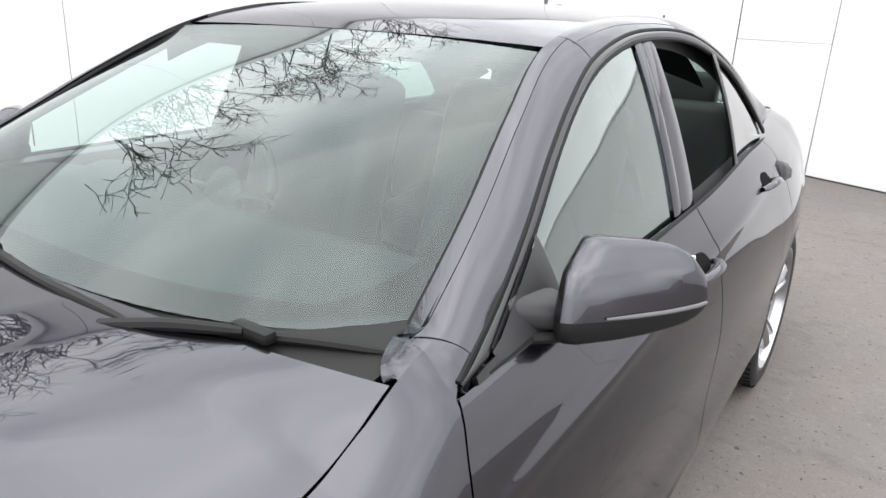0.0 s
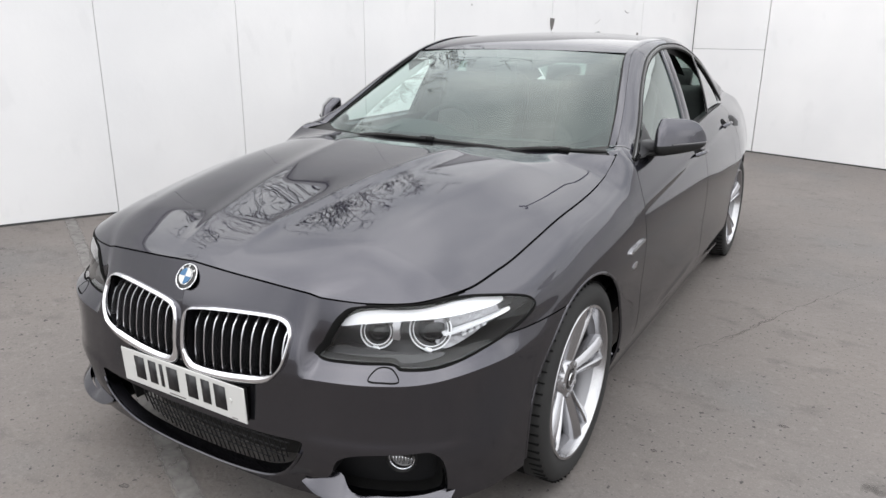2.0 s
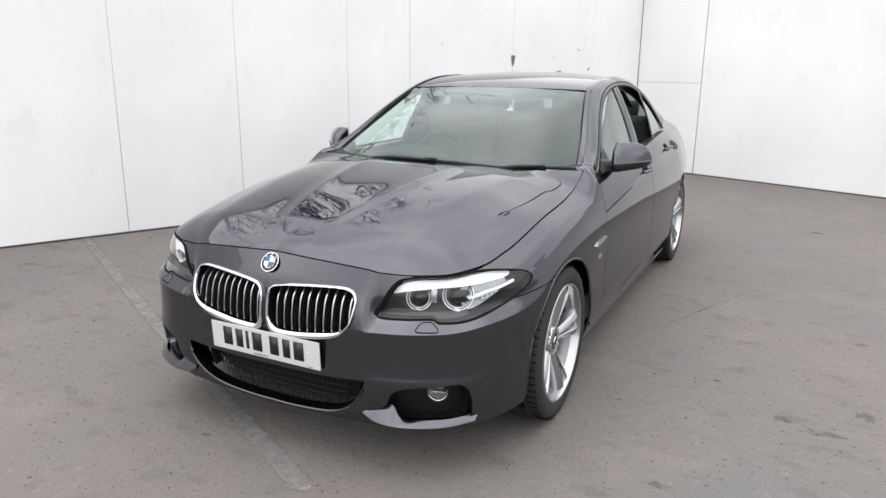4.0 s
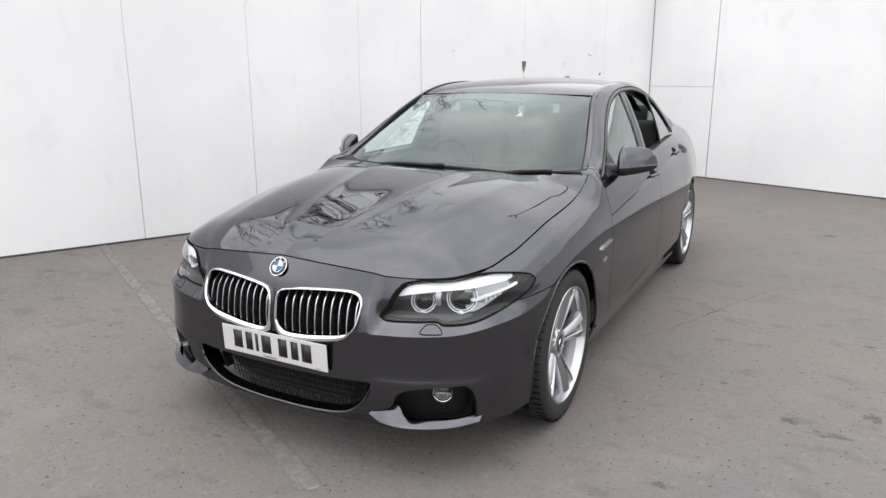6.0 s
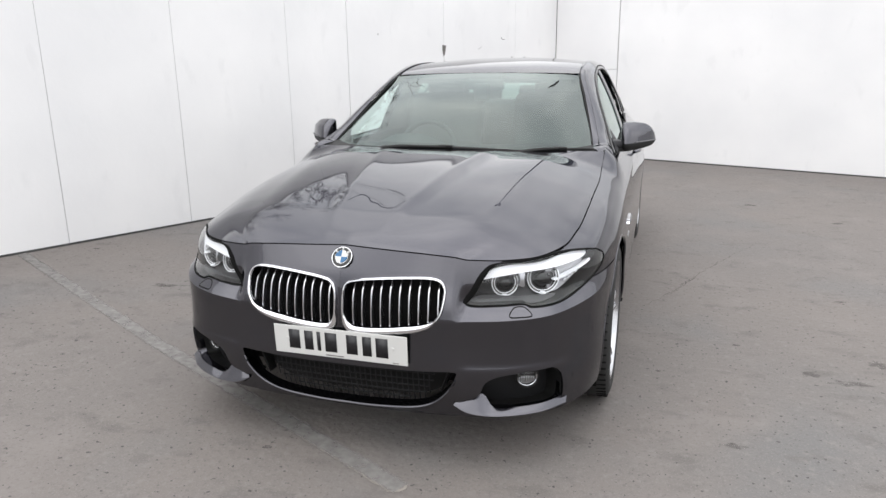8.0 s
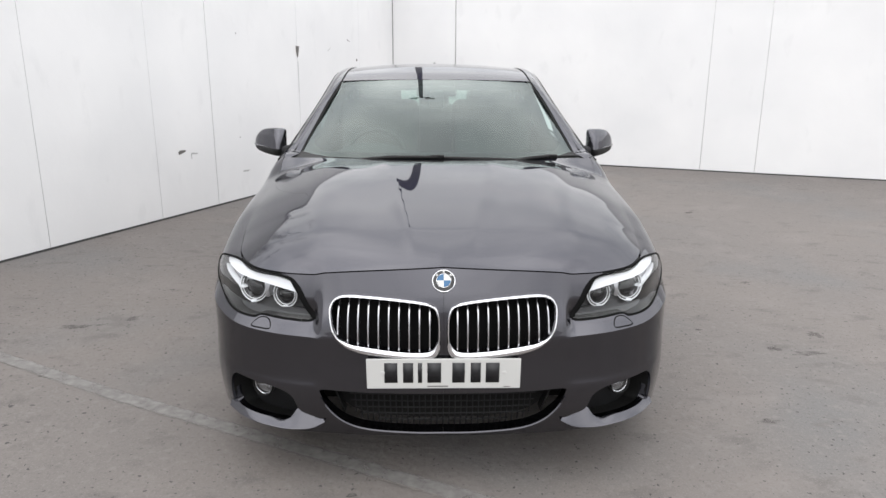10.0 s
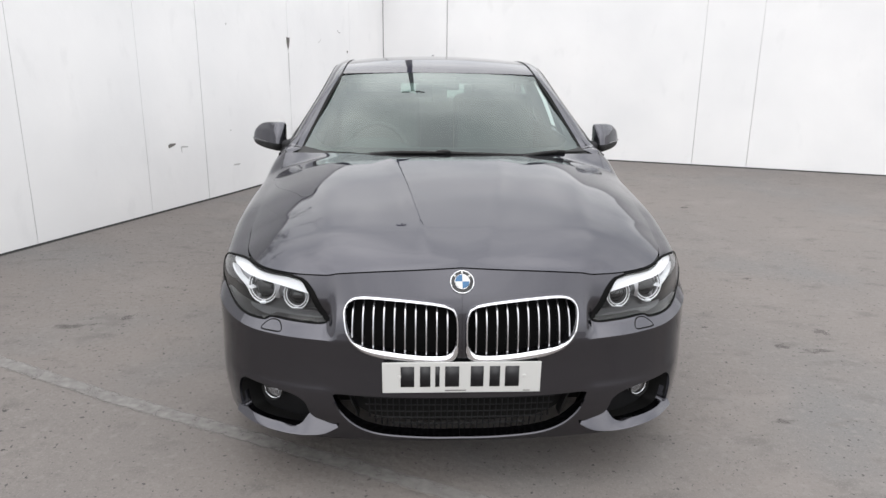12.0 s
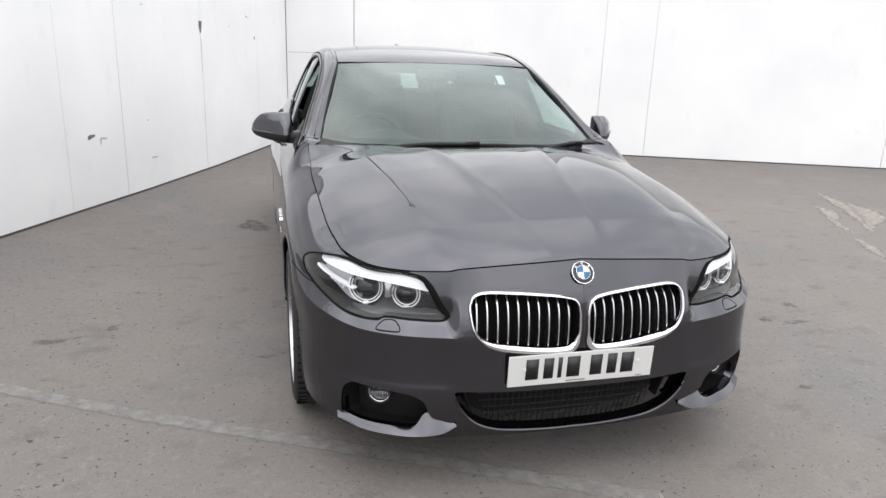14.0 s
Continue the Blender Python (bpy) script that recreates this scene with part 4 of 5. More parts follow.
# roundel on the nose
c, a, b, n = place_on(0.0, 0.766, 0.006)
a, n = Vector((1, 0, 0)), Vector((0, -0.82, 0.57)).normalized()
c = Vector((0, -0.790, 0.766))
b = n.cross(a)
badge = part("roundel", disc(c, a, b, 0.0370, 40, 0.003), GLOSS, car, "round black badge with blue and white quarters")
part("rim_ring", hoop(c, a, b, 0.0375, 0.0017), CHROME, badge)
part("inner_ring", hoop(c + n * 0.003, a, b, 0.024, 0.0009), CHROME, badge)
for t in (radians(140), radians(90), radians(40)):
    part("ring_mark", box((0.0065, 0.0075, 0.0008), (0, 0, 0)), WHITE, badge).matrix_world = Matrix.Translation(c + n * 0.0026 + 0.0305 * (math.cos(t) * a + math.sin(t) * b)) @ Matrix((a, b, n)).transposed().to_4x4() @ Matrix.Rotation(t - math.pi / 2, 4, "Z")
for k in range(4):
    bm = bmesh.new()
    o = c + n * 0.0055
    vs = [bm.verts.new(o)] + [bm.verts.new(o + 0.0232 * (math.cos(t) * a + math.sin(t) * b)) for t in np.linspace(k * math.pi / 2, (k + 1) * math.pi / 2, 9)]
    bm.faces.new(vs)
    part("quarter", bm, BLUE if k % 2 else WHITE, badge)

# number plate with plain bars for its characters
plate = thing("number_plate", "white front number plate with black characters on the bumper", "number plate")
PL = pose(0, -0.846, 0.456, 90 + 3, 0, 0) @ pose(0, 0, 0)
part("plate_board", box((0.520, 0.111, 0.004), (0, 0, 0), 0.0015, 1), WHITE, plate)
for k, (x, wide) in enumerate([(-0.178, 0.044), (-0.120, 0.034), (-0.080, 0.014), (-0.032, 0.046), (0.050, 0.042), (0.108, 0.034), (0.165, 0.046)]):
    part("bar", box((wide, 0.074, 0.001), (x, 0.004, 0.0026)), INK, plate)
part("maker_line", box((0.07, 0.004, 0.0006), (-0.02, -0.047, 0.0023)), RUST, plate)
part("maker_line", box((0.022, 0.003, 0.0006), (0.215, -0.049, 0.0023)), RUST, plate)
for x in (-0.205, 0.205):
    part("screw_cap", lathe([(0, 0.007), (0.002, 0.0065), (0.003, 0.0)], 12), WHITE, plate).matrix_world = pose(x, 0.004, 0.002, 0, -90, 0)
plate.matrix_world = PL
part("plate_holder", box((0.50, 0.012, 0.10), (0, -0.832, 0.452), 0.003), BLACK, car)

# lower intake
mesh_bits = [patch(INTAKE[INTAKE[:, 0] >= -0.001], 0.014, -0.11)]
part("intake_back", mirrored(mesh_bits[0]), BLACK, bumper)
bars = []
for z in (0.235, 0.262, 0.289, 0.316, 0.343):
    half = float(np.interp(z, [0.22, 0.26, 0.315, 0.37], [0.20, 0.30, 0.33, 0.34]))
    bars.append(tube([skin(abs(x), z, -0.065) * ((1, 1, 1) if x >= 0 else (-1, 1, 1)) for x in np.linspace(-half, half, 13)], 0.0028, 4))
for k in range(-15, 16):
    x = 0.021 * k
    zl = float(np.interp(abs(x), [0, 0.2, 0.3, 0.34], [0.196, 0.204, 0.240, 0.30]))
    bars.append(tube([skin(abs(x), z, -0.063) * ((1, 1, 1) if x >= 0 else (-1, 1, 1)) for z in (zl, 0.30, 0.362)], 0.0026, 4))
part("intake_mesh", join(*bars), INTAKEBLACK, bumper)
low = [q for q in INTAKE if q[1] < 0.36]
lip = sorted([q for q in low if 0 <= q[0] < 0.42], key=lambda q: q[0])
pts = [skin(q[0], q[1] - 0.004, 0.004) for q in lip]
part("intake_lip", tube([p * (-1, 1, 1) for p in pts[::-1]] + pts[1:], 0.005, 6), PAINT, bumper)
both_sides("intake_fin", lambda: box((0.006, 0.05, 0.10), (0.365, -0.735, 0.315), 0.002, 1, Matrix.Rotation(0.35, 4, "Y")), BLACK, bumper)

# fog lamps in their recesses, with the blade below
O = curve3([(0.413, -0.808, 0.256), (0.455, -0.810, 0.236), (0.52, -0.802, 0.226), (0.62, -0.772, 0.226), (0.72, -0.712, 0.230), (0.788, -0.64, 0.238)])
I = curve3([(0.425, -0.790, 0.266), (0.475, -0.772, 0.284), (0.507, -0.756, 0.288), (0.545, -0.764, 0.248), (0.63, -0.738, 0.246), (0.72, -0.682, 0.250), (0.785, -0.60, 0.258)])
U = curve3([(0.415, -0.785, 0.246), (0.458, -0.785, 0.220), (0.52, -0.77, 0.208), (0.62, -0.74, 0.208), (0.72, -0.68, 0.212), (0.78, -0.61, 0.222)])


def blade():
    rows = [[tuple(p) for p in (U(t), O(t) * 0.7 + U(t) * 0.3, O(t), O(t) * 0.85 + I(t) * 0.15 + np.array((0, 0, 0.002)), I(t))] for t in np.linspace(0, 1, 30)]
    bm = grid(np.array(rows))
    bmesh.ops.recalc_face_normals(bm, faces=bm.faces[:])
    return bm


both_sides("bumper_blade", blade, PAINT, bumper, sharp=30)
both_sides("recess_tunnel", lambda: ring_on(RECESS, 0.003, 0.05, -0.052, 6), BLACK, bumper)
both_sides("recess_back", lambda: patch(outline([(0.46, 0.38), (0.62, 0.40), (0.82, 0.40), (0.87, 0.34), (0.86, 0.24), (0.70, 0.22), (0.50, 0.22), (0.43, 0.25), (0.44, 0.32)]), 0.02, -0.09), INTAKEBLACK, bumper)
for side in (1, -1):
    fx = (lambda q: q) if side > 0 else flip_x
    c, a, b = Vector((0.652, -0.674, 0.336)), Vector((0.93, 0.36, 0)).normalized(), Vector((0, 0.05, 1)).normalized()
    n = a.cross(b)
    f = part("fog_lamp", fx(hoop(c, a, b, 0.040, 0.004)), BLACK, car, "round fog lamp with a clear lens")
    part("reflector", fx(disc(c - n * 0.022, a, b, 0.037, 24, -0.012)), DISC, f)
    part("chrome_ring", fx(hoop(c - n * 0.006, a, b, 0.036, 0.002)), CHROME, f)
    # added black block that stands for the shade on the lamp's upper half
    part("upper_shade_block", fx(box((0.064, 0.012, 0.034), c + b * 0.019 - n * 0.010, 0.006)), BLACK, f)
    for k in range(-3, 4):
        part("reflector_rib", fx(box((0.0035, 0.006, 0.026 - 0.002 * abs(k)), c - b * 0.014 + a * 0.0085 * k - n * 0.016, 0.0012, 1)), BRIGHT, f)
    ob = part("lens", fx(disc(c, a, b, 0.037, 24, 0.010)), LENS, f)
    ob.visible_shadow = False

# headlamps
EYEBROW = outline([(0.512, 0.700), (0.552, 0.732), (0.62, 0.745), (0.75, 0.752), (0.90, 0.757), (1.00, 0.759), (1.060, 0.752), (1.03, 0.736), (0.93, 0.728), (0.85, 0.724), (0.78, 0.722), (0.68, 0.718), (0.58, 0.708)])
DIVIDER = outline([(0.668, 0.668), (0.674, 0.690), (0.670, 0.712), (0.694, 0.712), (0.690, 0.690), (0.692, 0.664)], 4)
SIDEFIN = outline([(0.84, 0.679), (0.92, 0.692), (1.00, 0.706), (1.060, 0.720), (1.068, 0.714), (1.05, 0.708), (0.93, 0.687), (0.85, 0.674)])
REFLECT = outline([(0.812, 0.700), (0.835, 0.720), (0.92, 0.735), (1.00, 0.742), (1.04, 0.728), (1.05, 0.708), (1.02, 0.690), (0.95, 0.658), (0.88, 0.636), (0.842, 0.632), (0.818, 0.650)])
PLATEAU = outline([(0.475, 0.618), (0.51, 0.640), (0.60, 0.636), (0.72, 0.632), (0.79, 0.630), (0.84, 0.628), (0.80, 0.616), (0.70, 0.608), (0.655, 0.618)])
WASHER = outline([(0.612, 0.583), (0.635, 0.606), (0.672, 0.606), (0.692, 0.583), (0.65, 0.580)], 6)
for side in (1, -1):
    fx = (lambda q: q) if side > 0 else flip_x
    lamp = part("headlamp", fx(patch(LAMP, 0.014, -0.075)), LAMPHOUSE, car, "clear headlamp with two ring lights and a chrome brow")
    part("housing_wall", fx(ring_on(LAMP, 0.006, 0.04, -0.042, 6)), BLACK, lamp)
    part("gasket", fx(ring_on(LAMP, lambda q: 0.006 + 0.016 * max(0, min(1, (0.57 - q[0]) / 0.05)) * (q[1] > 0.622), 0.003, 0.001, 8)), DARK, lamp)
    part("brow_light", fx(fold_edges(patch(EYEBROW, 0.008, -0.018), 0.02, False)), LENSWHITE, lamp, "white light strip along the upper edge")
    part("reflector", fx(fold_edges(patch(REFLECT, 0.010, -0.048), 0.02, False)), REFLECTOR, lamp, "bright stepped side reflector")
    part("side_light_bar", fx(fold_edges(patch(SIDEFIN, 0.0035, -0.024), 0.02, False)), LENSWHITE, lamp)
    part("chrome_divider", fx(fold_edges(patch(DIVIDER, 0.006, -0.034), 0.02, False)), SATIN, lamp)
    part("lower_bezel", fx(fold_edges(patch(PLATEAU, 0.010, -0.030), 0.03, False)), LAMPHOUSE, lamp, "grey plastic bezel")
    for k in range(8):
        s0, z0 = 0.905 + 0.024 * (k % 4), 0.660 + 0.006 * (k % 4) + 0.009 * (k // 4)
        part("reflector_cell", fx(fold_edges(patch(np.array([(s0, z0), (s0 + 0.014, z0 + 0.003), (s0 + 0.014, z0 + 0.009), (s0, z0 + 0.006)]), 0.006, -0.038), 0.008, False)), LENSWHITE, lamp)
    for c, r in ((Vector((0.560, -0.646, 0.673)), 0.046), (Vector((0.685, -0.582, 0.684)), 0.056)):
        a, b = Vector((0.95, 0.31, 0)).normalized(), Vector((0.0, 0.18, 1)).normalized()
        n = a.cross(b)
        part("ring_light", fx(hoop(c, a, b, r, 0.0024, radians(150), radians(390), 36)), LENSWHITE, lamp)
        part("ring_light", fx(hoop(c - n * 0.002, a, b, r - 0.009, 0.0017, radians(150), radians(390), 36)), LENSWHITE, lamp)
        part("ring_foot", fx(box((0.024, 0.012, 0.012), c - b * r, 0.004, 1)), LENSWHITE, lamp)
        part("ring_band", fx(hoop(c - n * 0.006, a, b, r - 0.0045, 0.004)), DISC, lamp)
        part("bowl", fx(disc(c - n * 0.012, a, b, r - 0.006, 28, -0.02)), LAMPHOUSE, lamp)
        part("projector", fx(disc(c - n * 0.012, a, b, r * 0.66, 28, 0.018)), GLOSS, lamp)
    ob = part("cover_glass", fx(patch(LAMP, 0.014, 0.001)), LENS, lamp, "clear plastic lamp cover")
    ob.visible_shadow = False
    part("washer_cover", fx(ring_on(WASHER, 0.0035, 0.0012, 0.0)), DARK, car)

# ---- the car: mirrors, handles, trims, wipers ----
def mirror_shell(lower):
    xs_ = [0.845, 0.852, 0.875, 0.915, 0.955, 0.985, 1.003, 1.016, 1.022]
    y0 = [0.91, 0.875, 0.855, 0.890, 0.940, 0.985, 1.015, 1.042, 1.06]
    y1 = [0.965, 0.980, 0.990, 1.014, 1.038, 1.058, 1.068, 1.075, 1.072]
    z0 = [0.972, 0.965, 0.963, 0.966, 0.971, 0.977, 0.983, 0.992, 1.002]
    z1 = [1.090, 1.106, 1.110, 1.108, 1.102, 1.088, 1.068, 1.044, 1.02]
    f = [hermite(xs_, v, True) for v in (y0, y1, z0, z1)]
    rings = []
    for x in np.r_[np.linspace(0.845, 0.875, 7), np.linspace(0.89, 0.985, 9), np.linspace(0.992, 1.022, 9)]:
        a, b, c, d = (float(g(x)) for g in f)
        ring = []
        for k in range(33):
            t = 2 * math.pi * k / 32
            cy, cz = math.cos(t), math.sin(t)
            e = 0.50 if cz > 0 else 0.36
            z = (c + d) / 2 + (d - c) / 2 * math.copysign(abs(cz)**e, cz)
            y = (a + b) / 2 + (b - a) / 2 * math.copysign(abs(cy)**e, cy)
            ring.append((x, y + (0.30 * max(0, z - 1.0) + 1.1 * max(0, z - 1.066)) * max(0, min(1, (b - y) / (b - a))), z))
        rings.append(ring)
    bm = grid(np.array(rings))
    bmesh.ops.remove_doubles(bm, verts=bm.verts[:], dist=1e-5)
    bmesh.ops.holes_fill(bm, edges=[e for e in bm.edges if e.is_boundary])
    bmesh.ops.recalc_face_normals(bm, faces=bm.faces[:])
    geom = bm.verts[:] + bm.edges[:] + bm.faces[:]
    bmesh.ops.bisect_plane(bm, geom=geom, plane_co=(0.95, 0.95, 1.006), plane_no=(-0.02, 0, 1), clear_inner=not lower, clear_outer=lower)
    if lower:
        for v in bm.verts:
            v.co.x -= (v.co.x - 0.95) * 0.02
            v.co.y += 0.002
    return bm


def stretched(bm, k):
    """Draws what stands out past the door a little further out."""
    for v in bm.verts:
        v.co.x += max(0, v.co.x - 0.845) * (k - 1)
    return bm


for side in (1, -1):
    fx = (lambda q: q) if side > 0 else flip_x
    if side < 0:
        fx = lambda q: flip_x(stretched(q, 1.15))
    mir = part("door_mirror", fx(mirror_shell(False)), PAINT, car, "grey door mirror with a black underside")
    part("lower_shell", fx(mirror_shell(True)), BLACK, mir)
    part("indicator_strip", fx(tube([(0.925, 0.901, 1.010), (0.955, 0.938, 1.011), (0.985, 0.983, 1.011), (1.003, 1.013, 1.012), (1.016, 1.040, 1.012), (1.022, 1.06, 1.012)], [0.002, 0.0035, 0.0035, 0.0035, 0.0035, 0.003], 8)), INDICATOR, mir)
    rings = []
    for x, ya, yb, za, zb in ((0.785, 0.800, 0.955, 0.980, 1.034), (0.805, 0.815, 0.950, 0.980, 1.030), (0.83, 0.840, 0.948, 0.979, 1.022), (0.86, 0.875, 0.958, 0.975, 1.014), (0.89, 0.90, 0.968, 0.970, 1.004)):
        ring = []
        for k in range(25):
            t = 2 * math.pi * k / 24
            cy, cz = math.cos(t), math.sin(t)
            ring.append((x, (ya + yb) / 2 + (yb - ya) / 2 * math.copysign(abs(cy)**0.6, cy), (za + zb) / 2 + (zb - za) / 2 * math.copysign(abs(cz)**0.7, cz)))
        rings.append(ring)
    bm = grid(np.array(rings))
    bmesh.ops.recalc_face_normals(bm, faces=bm.faces[:])
    part("mirror_arm", fx(bm), BASE, mir, "dark grey plastic mirror arm")
    rows = [[tuple(side_point(y, w) + Vector((out, 0, 0))) for w in np.linspace(0, 1, 5)] for y, out in zip(np.linspace(0.745, 0.965, 10), [0.003] + [0.007] * 8 + [0.0])]
    part("sail_panel", fx(grid(np.array(rows))), BASE, mir, "dark triangular panel in the window corner")
    part("arm_underside", fx(tube([(0.80, 0.80, 0.982), (0.83, 0.83, 0.976), (0.86, 0.88, 0.970), (0.89, 0.92, 0.967)], [0.008, 0.009, 0.009, 0.008], 8)), BLACK, mir)
    part("mirror_glass", fx(box((0.13, 0.004, 0.085), (0.935, 1.044, 1.035), 0.0015, 1, Matrix.Rotation(0.5, 4, "Z"))), CHROME, mir)

for side, doors, (yh, zh, nm) in ((k, d, v) for k in (0, 1) for d, v in ((front_doors, (1.585, 0.885, "f")), (rear_doors, (2.46, 0.935, "r")))):
    fx = (lambda q: q) if side == 0 else flip_x
    s = s_at(yh)
    c, a, b, n = place_on(s, zh, 0.0)
    cup = outline([(s - 0.062, zh + 0.004), (s - 0.045, zh + 0.026), (s, zh + 0.036), (s + 0.045, zh + 0.030), (s + 0.062, zh + 0.006), (s + 0.045, zh - 0.012), (s, zh - 0.018), (s - 0.045, zh - 0.012)], 5)
    door = doors[side]
    # flat black patch: the shade of the hollow behind the handle, as colour
    part("handle_cup_shade", fx(patch(cup, 0.006, 0.0025)), DARK, door)
    part("door_handle", fx(tube([c + a * d + n * h for d, h in ((-0.096, 0.002), (-0.085, 0.012), (-0.05, 0.024), (0.0, 0.030), (0.05, 0.027), (0.085, 0.015), (0.096, 0.002))], [0.011, 0.013, 0.014, 0.014, 0.014, 0.013, 0.011], 10, False, 0.7)), PAINT, door)

# trim on the front wing
for side in (1, -1):
    fx = (lambda q: q) if side > 0 else flip_x
    VENT = outline([(s_at(0.375), 0.684), (s_at(0.405), 0.694), (s_at(0.48), 0.697), (s_at(0.55), 0.699), (s_at(0.562), 0.690), (s_at(0.49), 0.683), (s_at(0.42), 0.679), (s_at(0.385), 0.676)], 5)
    v = part("wing_trim", fx(fold_edges(patch(VENT, 0.008, 0.008), 0.012, False)), CHROME, car, "chrome trim strip with a dark slot on the wing")
    part("slot", fx(tube([skin(s_at(0.40), 0.6855, 0.0095), skin(s_at(0.47), 0.690, 0.0095), skin(s_at(0.545), 0.6935, 0.0095)], 0.003, 6)), GLOSS, v)
    part("wing_emblem", fx(fold_edges(patch(outline([(s_at(0.437), 0.608), (s_at(0.446), 0.624), (s_at(0.486), 0.625), (s_at(0.478), 0.609)], 3), 0.008, 0.003), 0.005, False)), SATIN, car)


def on_screen(u, v, out):
    p = Vector(screen_point(u, v))
    du = Vector(screen_point(u + 0.02, v)) - Vector(screen_point(u - 0.02, v))
    dv = Vector(screen_point(u, v + 0.02)) - Vector(screen_point(u, max(v - 0.02, -0.02)))
    return p + du.cross(dv).normalized() * out


for ends, arm in ((((0.425, 0.497, 1.010), (0.50, 0.530, 1.012), (0.575, 0.563, 1.013), (0.655, 0.602, 1.013), (0.735, 0.640, 1.010)), ((0.38, 0.462, 0.992), (0.46, 0.502, 1.004), (0.565, 0.552, 1.008))),
                  (((-0.29, 0.520, 1.012), (-0.15, 0.508, 1.016), (-0.005, 0.500, 1.018), (0.18, 0.484, 1.016), (0.405, 0.486, 1.010)), ((-0.46, 0.520, 0.980), (-0.30, 0.500, 1.004), (-0.005, 0.488, 1.010)))):
    pts = [p - np.array((0, 0, 0.012)) for p in curve3(ends)(np.linspace(0, 1, 16))]
    w = part("wiper", tube(pts, [0.005] * 3 + [0.008] * 11 + [0.007, 0.005], 8), BLACK, car, "black windscreen wiper lying at rest")
    part("wiper_rubber", tube([p + np.array((0, 0.006, -0.010)) for p in pts[1:]], 0.005, 6), RUBBER, w)
    part("wiper_arm", tube(list(curve3(arm)(np.linspace(0, 1, 8))), [0.011, 0.011, 0.010, 0.010, 0.009, 0.009, 0.008, 0.007], 8), BLACK, w)
    part("wiper_hinge", box((0.07, 0.022, 0.018), np.array(ends[2]) + np.array((0, -0.004, -0.005)), 0.007, 2), BLACK, w)

# aerial fin on the roof
zf = roof_point(0.0, 2.52)[2]
part("aerial_fin", tube([(0, 2.46, zf + 0.002), (0, 2.50, zf + 0.014), (0, 2.55, zf + 0.028), (0, 2.59, zf + 0.034), (0, 2.61, zf)], [0.005, 0.014, 0.010, 0.005, 0.014], 10), PAINT, car)

# ---- the car: cabin ----
bm = grid(np.array([[(x, y, z + dz) for y, z, dz in
      ((0.50, 0.93, 0), (0.62, 0.955, 0.0), (0.80, 0.968, 0.018 * math.exp(-((x + 0.37) / 0.15)**2)), (0.98, 0.972, 0.055 * math.exp(-((x + 0.37) / 0.17)**4)), (1.06, 0.955, 0.055 * math.exp(-((x + 0.37) / 0.17)**4)), (1.09, 0.90, 0.02 * math.exp(-((x + 0.37) / 0.17)**4)), (1.08, 0.72, 0), (1.00, 0.55, 0))]
      for x in np.linspace(-0.74, 0.74, 41)]))
part("dashboard", bm, DASH, car)
c = Vector((-0.37, 1.27, 0.90))
a, b = Vector((1, 0, 0)), Vector((0, 0.42, 0.91)).normalized()
wheel = part("steering_wheel", hoop(c, a, b, 0.185, 0.016, sides=10), FABRIC, car)
part("wheel_boss", disc(c - a.cross(b) * -0.01, a, b, 0.075, 20, 0.02), FABRIC, wheel)
for t in (0.05, math.pi - 0.05, -math.pi / 2):
    part("wheel_spoke", tube([c, c + 0.18 * (math.cos(t) * a + math.sin(t) * b)], 0.018, 6, False, 0.5), FABRIC, wheel)


def cushion(size, at, rx=0.0, bevel=0.06):
    return box(size, at, bevel, 3, Matrix.Rotation(rx, 4, "X"))


for x in (-0.37, 0.37):
    seat = part("front_seat", cushion((0.50, 0.52, 0.18), (x, 1.34, 0.55), 0.12), FABRIC, car, "dark leather front seat")
    part("backrest", cushion((0.52, 0.16, 0.70), (x, 1.64, 0.89), -0.30), FABRIC, seat)
    part("headrest", cushion((0.28, 0.11, 0.19), (x, 1.77, 1.275), -0.18, 0.045), FABRIC, seat)
    for dx in (-0.06, 0.06):
        part("headrest_post", tube([(x + dx, 1.73, 1.12), (x + dx, 1.755, 1.22)], 0.007, 6), SATIN, seat)
for x in (-0.77, 0.77):
    part("side_bolster", cushion((0.20, 0.24, 0.44), (x, 2.80, 0.74), -0.2, 0.05), FABRIC, car)
bench = part("rear_bench", cushion((1.30, 0.50, 0.20), (0, 2.55, 0.56), 0.1), FABRIC, car)
part("bench_back", cushion((1.32, 0.16, 0.60), (0, 2.87, 0.84), -0.40), FABRIC, bench)
for x in (-0.40, 0.0, 0.40):
    part("headrest", cushion((0.25, 0.09, 0.15), (x, 3.02, 1.165), -0.2, 0.035), FABRIC, bench)
part("parcel_shelf", box((1.25, 0.34, 0.03), (0, 3.13, 1.065), 0.01), DASH, car)
part("headliner", grid(np.array([[(x * 0.96, y, z - 0.035 - 0.075 * max(0, (y - 2.2) / 0.52)**2) for x, y, z in [roof_point(u, y) for y in np.linspace(1.36, 2.72, 16)]] for u in np.linspace(-1, 1, 15)])), DASH, car)
both_sides("door_card", lambda: panel(np.linspace(s_at(0.66), s_at(2.72), 30), lambda s: 0.30, lambda s: level(s, 6) - 0.008, 12, (), 0, -0.055), DASH)
both_sides("pillar_lining", lambda: strip(over(lambda y: fa(y) + np.array((-0.012, 0.01, -0.012)), 0.70, 3.1), over(lambda y: fb(y) + np.array((-0.022, 0.0, -0.006)), 0.70, 3.1), 0, 1, 40, 0, 3), DASH)
